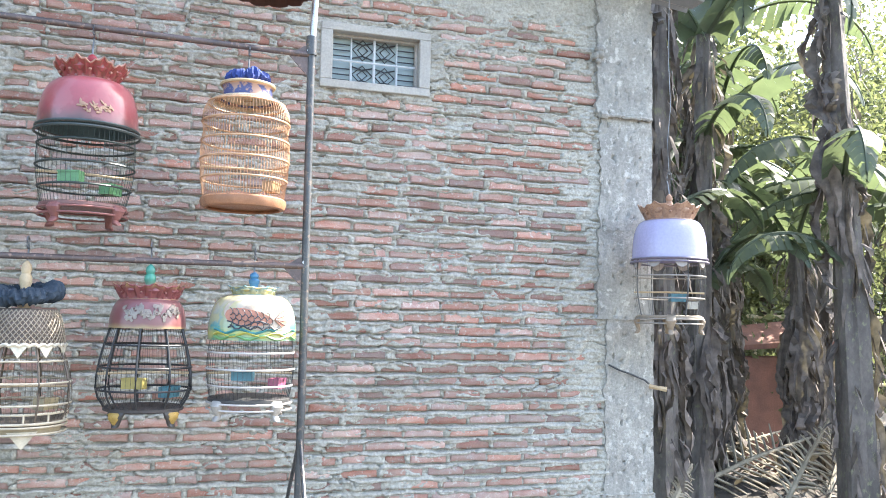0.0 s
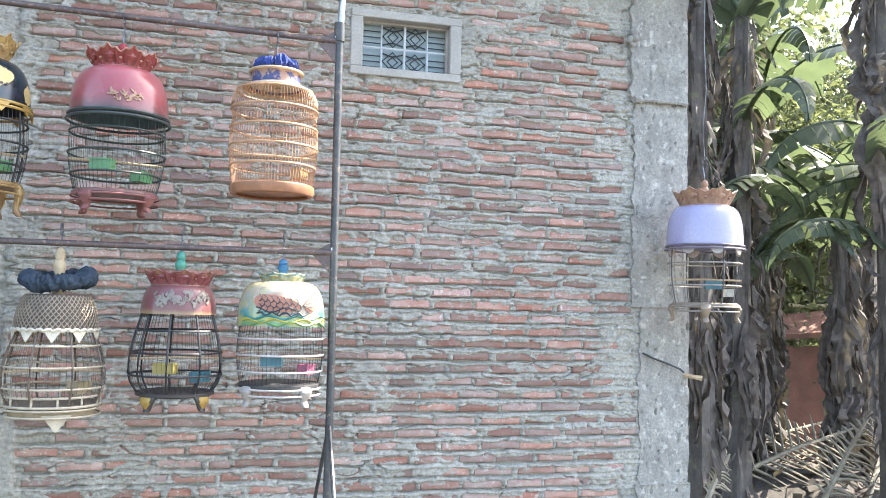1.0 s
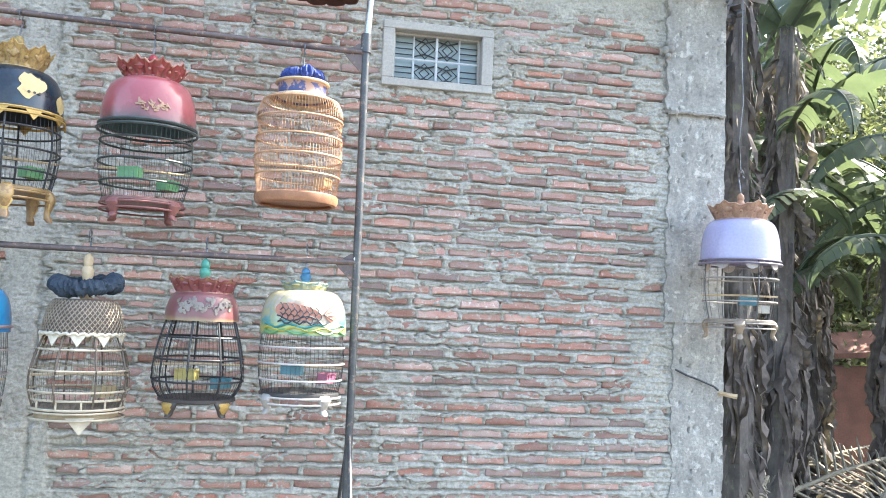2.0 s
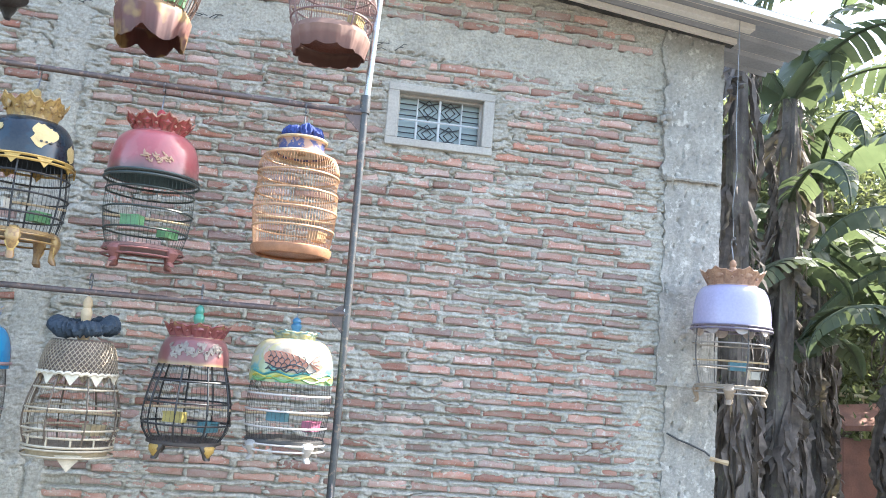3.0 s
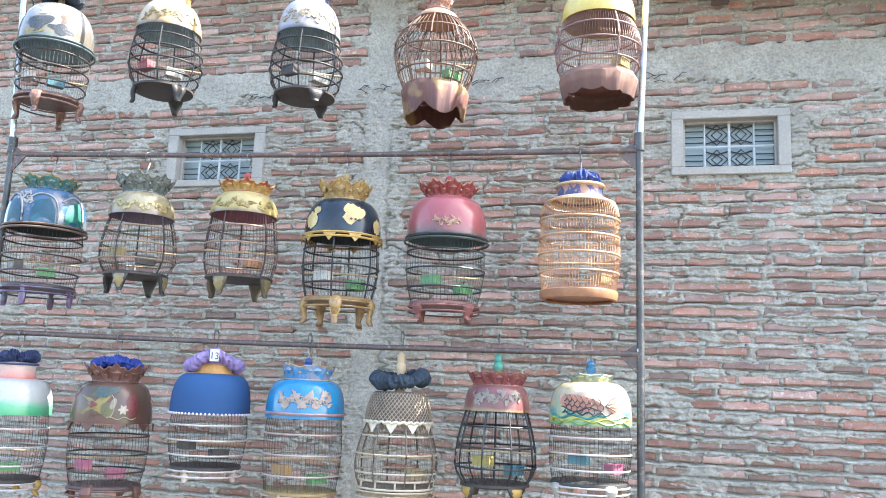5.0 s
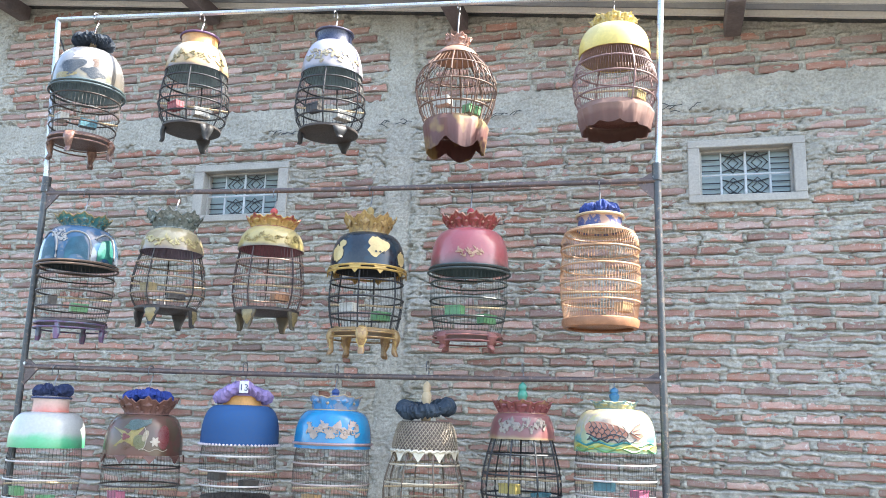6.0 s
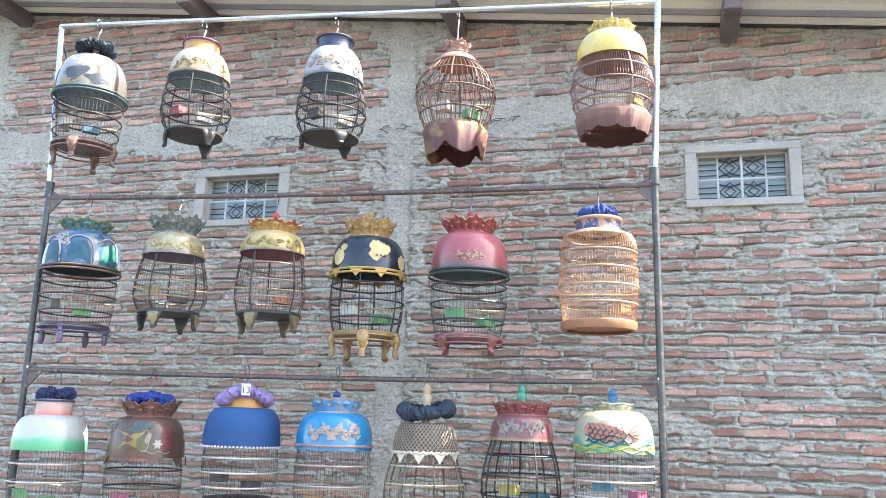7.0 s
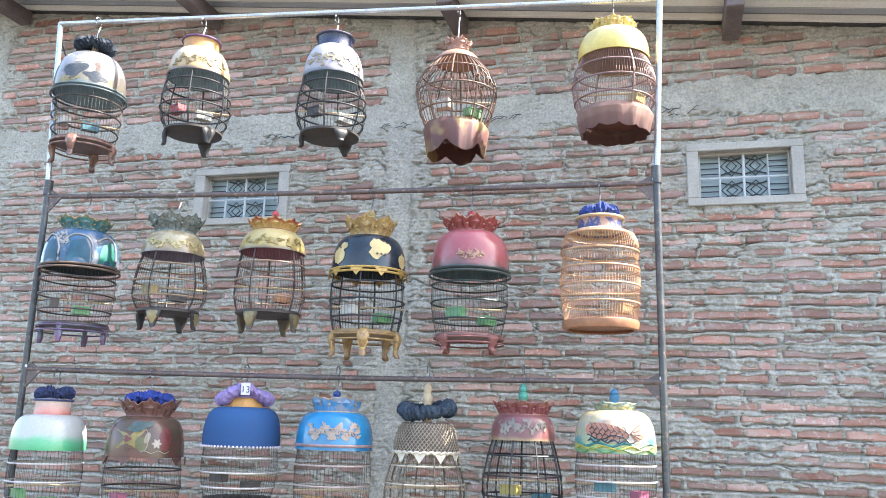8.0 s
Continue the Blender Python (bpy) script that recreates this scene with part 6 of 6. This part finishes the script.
banana_plant(6.9, 2.6, 2.7, 0.10, [(190, 0.8, 1.8, 0.5, 2.2), (250, 0.9, 1.7, 0.5, 2.4), (20, 0.9, 1.8, 0.5, 2.0), (120, 1.1, 1.8, 0.5, 1.8)], 14, 5, (0.1, 0.0))
banana_plant(4.9, 3.2, 3.9, 0.10, [(230, 0.9, 1.8, 0.5, 2.4), (300, 0.8, 1.7, 0.5, 2.3), (60, 1.0, 1.9, 0.5, 1.8), (150, 1.0, 1.7, 0.5, 2.2)], 18, 6, (0.0, 0.1))
banana_plant(6.35, 0.9, 2.6, 0.12, [(170, 0.9, 1.9, 0.55, 2.4), (260, 1.0, 1.7, 0.5, 2.2), (0, 0.9, 1.8, 0.5, 2.0), (90, 1.0, 1.8, 0.5, 2.2)], 28, 7, (-0.1, 0.0), (0.2, 0.85))


banana_plant(5.75, 2.5, 3.6, 0.09, [(220, 0.8, 1.8, 0.5, 2.6), (290, 0.8, 1.8, 0.5, 2.4), (30, 1.0, 1.8, 0.5, 2.0), (160, 0.9, 1.8, 0.5, 2.4), (255, 1.1, 1.6, 0.5, 2.8)], 28, 9, (0.0, 0.1), (0.2, 0.85))
banana_plant(4.85, 1.6, 3.9, 0.055, [(250, 0.9, 1.7, 0.45, 2.9), (-20, 0.9, 1.8, 0.5, 2.4), (60, 1.0, 1.8, 0.5, 2.0), (140, 1.0, 1.7, 0.5, 2.2)], 14, 10, (0.1, 0.1))


# younger plants fill the gaps between the tall ones
banana_plant(4.60, 1.25, 1.9, 0.06, [(200, 0.9, 1.3, 0.36, 2.2), (280, 1.0, 1.2, 0.34, 2.4), (20, 0.9, 1.4, 0.36, 2.0), (110, 1.1, 1.4, 0.36, 1.6), (330, 1.2, 1.5, 0.36, 1.8)], 19, 11, (0.1, 0.0), (0.2, 0.85))
banana_plant(5.65, 1.30, 2.2, 0.07, [(190, 1.0, 1.5, 0.40, 2.0), (250, 1.1, 1.4, 0.36, 2.5), (310, 0.9, 1.3, 0.36, 2.2), (70, 1.2, 1.5, 0.40, 1.4), (150, 1.2, 1.6, 0.40, 1.6)], 20, 12, (-0.1, 0.0), (0.2, 0.85))
banana_plant(5.05, 2.45, 2.6, 0.07, [(180, 1.0, 1.5, 0.40, 2.2), (240, 1.1, 1.6, 0.42, 2.4), (300, 1.1, 1.5, 0.40, 2.2), (0, 1.0, 1.5, 0.40, 2.0), (90, 1.2, 1.6, 0.40, 1.5)], 20, 13, (0.0, 0.0), (0.2, 0.85))
banana_plant(6.35, 2.15, 2.3, 0.07, [(200, 1.2, 1.7, 0.42, 1.7), (260, 0.9, 1.4, 0.40, 2.5), (320, 1.0, 1.5, 0.40, 2.2), (120, 1.2, 1.7, 0.42, 1.6)], 20, 14, (0.0, 0.0), (0.2, 0.85))


def tree(x, y, height, crown_r, leaves, seed):
    r = random.Random(seed)
    e = thing("tree", (x, y, 0), 0, "leafy green tree with sunlit small leaves", "tree", "trees behind the grove")
    bm = bmesh.new()
    tube(bm, [(0, 0, -0.05), (0.05, 0.02, height * 0.3), (-0.05, 0.05, height * 0.6), (0, 0, height * 0.9)], [0.16, 0.12, 0.08, 0.03], 9)
    tips = []
    for k in range(12):
        a, z = r.uniform(0, 6.28), height * r.uniform(0.18, 0.75)
        l = crown_r * r.uniform(0.6, 1.0)
        tip = Vector((l * math.cos(a), l * math.sin(a), z + l * r.uniform(0.1, 0.7)))
        tube(bm, [(0, 0, z), (tip.x * 0.5, tip.y * 0.5, z + (tip.z - z) * 0.65), tip], [0.05, 0.03, 0.01], 6)
        tips += [tip, tip * 0.7 + Vector((0, 0, z * 0.3))]
    part("trunk", bm, BARK, e)
    rs = np.random.RandomState(seed)
    cl = np.array([[t.x, t.y, t.z] for t in tips] + [[rs.uniform(-1, 1) * crown_r * 0.8, rs.uniform(-1, 1) * crown_r * 0.8, rs.uniform(0.12, 1.05) * height] for _ in range(44)])
    own = rs.randint(0, len(cl), leaves)
    c = cl[own] + rs.normal(0, 0.30, (leaves, 3))
    d = rs.normal(0, 1, (leaves, 3))
    d /= np.linalg.norm(d, axis=1)[:, None]
    s = np.cross(d, rs.normal(0, 1, (leaves, 3)))
    s /= np.linalg.norm(s, axis=1)[:, None]
    L = rs.uniform(0.06, 0.14, (leaves, 1))
    up = np.cross(d, s) * L * 0.15
    v = np.stack([c, c + d * L * 0.5 + s * L * 0.28 + up, c + d * L, c + d * L * 0.5 - s * L * 0.28 + up], 1).reshape(-1, 3)
    i = np.arange(leaves) * 4
    f = np.concatenate([np.stack([i, i + 1, i + 2], 1), np.stack([i, i + 2, i + 3], 1)])
    me = bpy.data.meshes.new("crown")
    me.from_pydata(v.tolist(), [], f.tolist())
    me.materials.append(FOLIAGE)
    ob = new("crown", me)
    ob.parent = e
    tagged(ob, kind="stuff")


tree(8.2, 5.0, 4.6, 1.7, 17000, 1)
tree(7.0, 4.6, 5.4, 1.5, 17000, 7)
tree(10.5, 7.0, 6.0, 2.1, 24000, 2)
tree(6.6, 6.0, 4.6, 1.8, 13000, 3)
tree(12.6, 6.6, 6.5, 2.3, 20000, 4)
tree(9.2, 9.6, 7.5, 2.6, 22000, 5)
tree(14.5, 9.5, 8.0, 3.0, 20000, 6)


def low_terracotta_wall():
    w = thing("garden_wall", (0, 0, 0), 0, "low terracotta wall half hidden behind the banana stems", "low wall")
    bm = bmesh.new()
    box(bm, 6.35, 6.95, 3.05, 3.25, 0, 1.25, 0.01)
    part("wall_block", bm, TERRACOTTA, w, smooth=False)
    bm = bmesh.new()
    v = [bm.verts.new(p) for p in ((6.30, 2.95, 1.32), (7.2, 2.6, 1.40), (7.5, 3.3, 1.62), (6.4, 3.4, 1.50))]
    v += [bm.verts.new(q.co + Vector((0, 0, 0.05))) for q in v]
    for q in ((3, 2, 1, 0), (4, 5, 6, 7), (0, 1, 5, 4), (1, 2, 6, 5), (2, 3, 7, 6), (3, 0, 4, 7)):
        bm.faces.new([v[i] for i in q])
    part("coping", bm, TERRACOTTA, w, smooth=False)


low_terracotta_wall()


def fence():
    f = thing("bamboo_fence", (0, 0, 0), 0, "low bamboo rail fence behind the banana plants", "fence")
    for z in (0.85, 1.68):
        bm = bmesh.new()
        tube(bm, [(4.2, 4.3, z + 0.02), (7.5, 4.2, z), (12.0, 4.2, z + 0.05)], 0.024, 8)
        part("rail", bm, BAMBOO, f)
    for k in range(8):
        bm = bmesh.new()
        x = 4.4 + k * 1.0
        tube(bm, [(x, 4.27, -0.05), (x + 0.02, 4.27, 1.8)], 0.026, 8)
        part("fence_post", bm, BAMBOO, f)


fence()


def dry_frond(p0, p1, length, seed):
    """A dead palm frond: a stout midrib with stiff leaflets on both sides."""
    r = random.Random(seed)
    a, b = Vector(p0), Vector(p1)
    e = thing("dry_palm_frond", (a.x, a.y, 0), 0, "dead grey-brown palm frond lying on the debris", "palm frond", "dead fronds on the ground")
    off = Vector((a.x, a.y, 0))
    bm = bmesh.new()
    tube(bm, [a - off, a.lerp(b, 0.5) - off + Vector((0, 0, 0.03)), b - off], [0.022, 0.017, 0.008], 6)
    part("midrib", bm, FROND, e)
    d = (b - a).normalized()
    s = d.cross(Vector((0, -0.6, 0.8))).normalized()
    for side in (-1, 1):
        for k in range(15):
            bm = bmesh.new()
            u = 0.15 + 0.055 * k
            p = a.lerp(b, u) - off + Vector((0, 0, 0.03 * math.sin(math.pi * u)))
            q = p + (d * 0.55 + s * side * 0.8).normalized() * length * math.sin(math.pi * min(u + 0.15, 0.95)) * r.uniform(0.8, 1.1) - Vector((0, 0, r.uniform(0.0, 0.08)))
            tube(bm, [p, p.lerp(q, 0.5) + Vector((0, 0, 0.012)), q], [0.011, 0.009, 0.004], 4)
            part("leaflet", bm, FROND, e)


dry_frond((4.35, 1.05, 0.36), (5.65, 1.15, 0.74), 0.42, 1)
dry_frond((4.75, 0.55, 0.24), (5.35, 0.65, 1.0), 0.20, 2)
dry_frond((5.2, 1.5, 0.50), (5.0, 2.0, 0.72), 0.3, 3)
dry_frond((3.9, 0.5, 0.35), (4.2, 0.7, 0.62), 0.1, 4)
dry_frond((5.9, 1.6, 0.30), (5.2, 2.1, 0.6), 0.3, 5)
dry_frond((5.3, 0.75, 0.22), (6.3, 1.5, 0.85), 0.34, 6)
dry_frond((4.5, 1.5, 0.42), (5.9, 1.9, 0.66), 0.36, 7)


def litter():
    """Heaped dead leaves under the plants."""
    r = random.Random(9)
    bm = bmesh.new()
    for k in range(2200):
        x, y = r.uniform(3.6, 8.5), r.uniform(0.2, 3.6)
        hump = 0.42 * math.exp(-((x - 5.1) / 1.1) ** 2 - ((y - 1.3) / 0.7) ** 2)
        z = r.uniform(0, 1) ** 2 * 0.1 + hump * r.uniform(0.5, 1.0)
        a, l, w = r.uniform(0, 6.28), r.uniform(0.08, 0.4), r.uniform(0.02, 0.06)
        d, s = Vector((math.cos(a), math.sin(a), r.uniform(-0.5, 0.5))) * l, Vector((-math.sin(a), math.cos(a), r.uniform(-0.5, 0.5))) * w
        c = Vector((x, y, z))
        vs = [bm.verts.new(v) for v in (c, c + d * 0.5 + s + Vector((0, 0, 0.02)), c + d, c + d * 0.5 - s)]
        bm.faces.new((vs[0], vs[1], vs[2]))
        bm.faces.new((vs[0], vs[2], vs[3]))
    solo("leaf_litter", bm, DRY, "heap of dead brown leaves under the banana plants", "leaf litter", kind="stuff")
    bm = bmesh.new()
    bmesh.ops.create_uvsphere(bm, u_segments=28, v_segments=14, radius=1, matrix=Matrix.Translation((5.1, 1.3, 0.0)) @ Matrix.Diagonal((1.4, 0.9, 0.38, 1)))
    for v in bm.verts:
        v.co += Vector((0, 0, 0.10)) * noise.noise(v.co * 3)
    solo("soil_mound", bm, SOIL, "low heap of dark soil and garden debris", "heap")


litter()

# ---------------------------------------------------------------- bricks of the wall
def brick_mesh(name, seed, material):
    """One brick, 1 long, 1 high: worn arrises and an uneven face, open at the back."""
    r = random.Random(seed)
    bm = bmesh.new()
    us, vs = (-0.5, -0.46, -0.16, 0.16, 0.46, 0.5), (-0.5, -0.36, 0.36, 0.5)
    g = []
    for j, v in enumerate(vs):
        row = []
        for i, u in enumerate(us):
            edge = i in (0, 5) or j in (0, 3)
            y = (0.007 if edge else 0.0) + r.uniform(-0.003, 0.003)
            row.append(bm.verts.new((u + (r.uniform(-0.012, 0.012)), y, v + r.uniform(-0.07, 0.07) * (1 if edge else 0.4))))
        g.append(row)
    for j in range(3):
        for i in range(5):
            bm.faces.new((g[j][i], g[j][i + 1], g[j + 1][i + 1], g[j + 1][i]))
    rim = g[0] + [g[1][5], g[2][5]] + g[3][::-1] + [g[2][0], g[1][0]]
    back = [bm.verts.new((v.co.x, 0.05, v.co.z)) for v in rim]
    n = len(rim)
    for k in range(n):
        bm.faces.new((rim[(k + 1) % n], rim[k], back[k], back[(k + 1) % n]))
    return finish(bm, name, material)


def lay_bricks():
    shapes = [brick_mesh("brick", 70 + k, BRICK) for k in range(8)]
    r = random.Random(12)
    bays = {"right": [], "left": [], "gable": []}
    for z, row in ROWS:
        if z < 0.33:
            continue
        for c, length, dz in row:
            if z < 0.62 and c < 0.06 or z < 0.96 and -0.34 < c < 0.09:
                continue
            if not free_of_concrete(c, length, z):
                continue
            bay = "gable" if z > BEAM_Z[1] else ("right" if c > MID_COLUMN[1] else "left")
            bays[bay].append((c, z + dz, length))
    rest = []
    for bay, items in bays.items():
        panel = new("brick_panel")
        panel.parent = WALL
        mid_z = 3.8 if bay == "gable" else 2.05
        items.sort(key=lambda b: abs(b[1] - mid_z))
        for c, z, length in items[:300]:
            ob = new("brick", r.choice(shapes))
            ob.parent = panel
            ob.matrix_basis = Matrix.LocRotScale((c, -0.001 + r.uniform(-0.004, 0.003), z), Euler((0, r.uniform(-0.012, 0.012), r.uniform(-0.012, 0.012))), (length, 1, BRICK_H))
        rest += items[300:]
    V, F = [], []
    protos = [([v.co.copy() for v in m.vertices], [tuple(p.vertices) for p in m.polygons]) for m in shapes]
    for c, z, length in rest:
        vs, fs = r.choice(protos)
        y = -0.001 + r.uniform(-0.004, 0.003)
        o = len(V)
        V += [(c + v.x * length, y + v.y, z + v.z * BRICK_H) for v in vs]
        F += [tuple(o + i for i in f) for f in fs]
    me = bpy.data.meshes.new("bricks_joined")
    me.from_pydata(V, [], F)
    me.materials.append(BRICK_FAR)
    me.shade_smooth()
    ob = new("bricks_joined", me)
    ob.parent = WALL
    tagged(ob, kind="stuff")


lay_bricks()
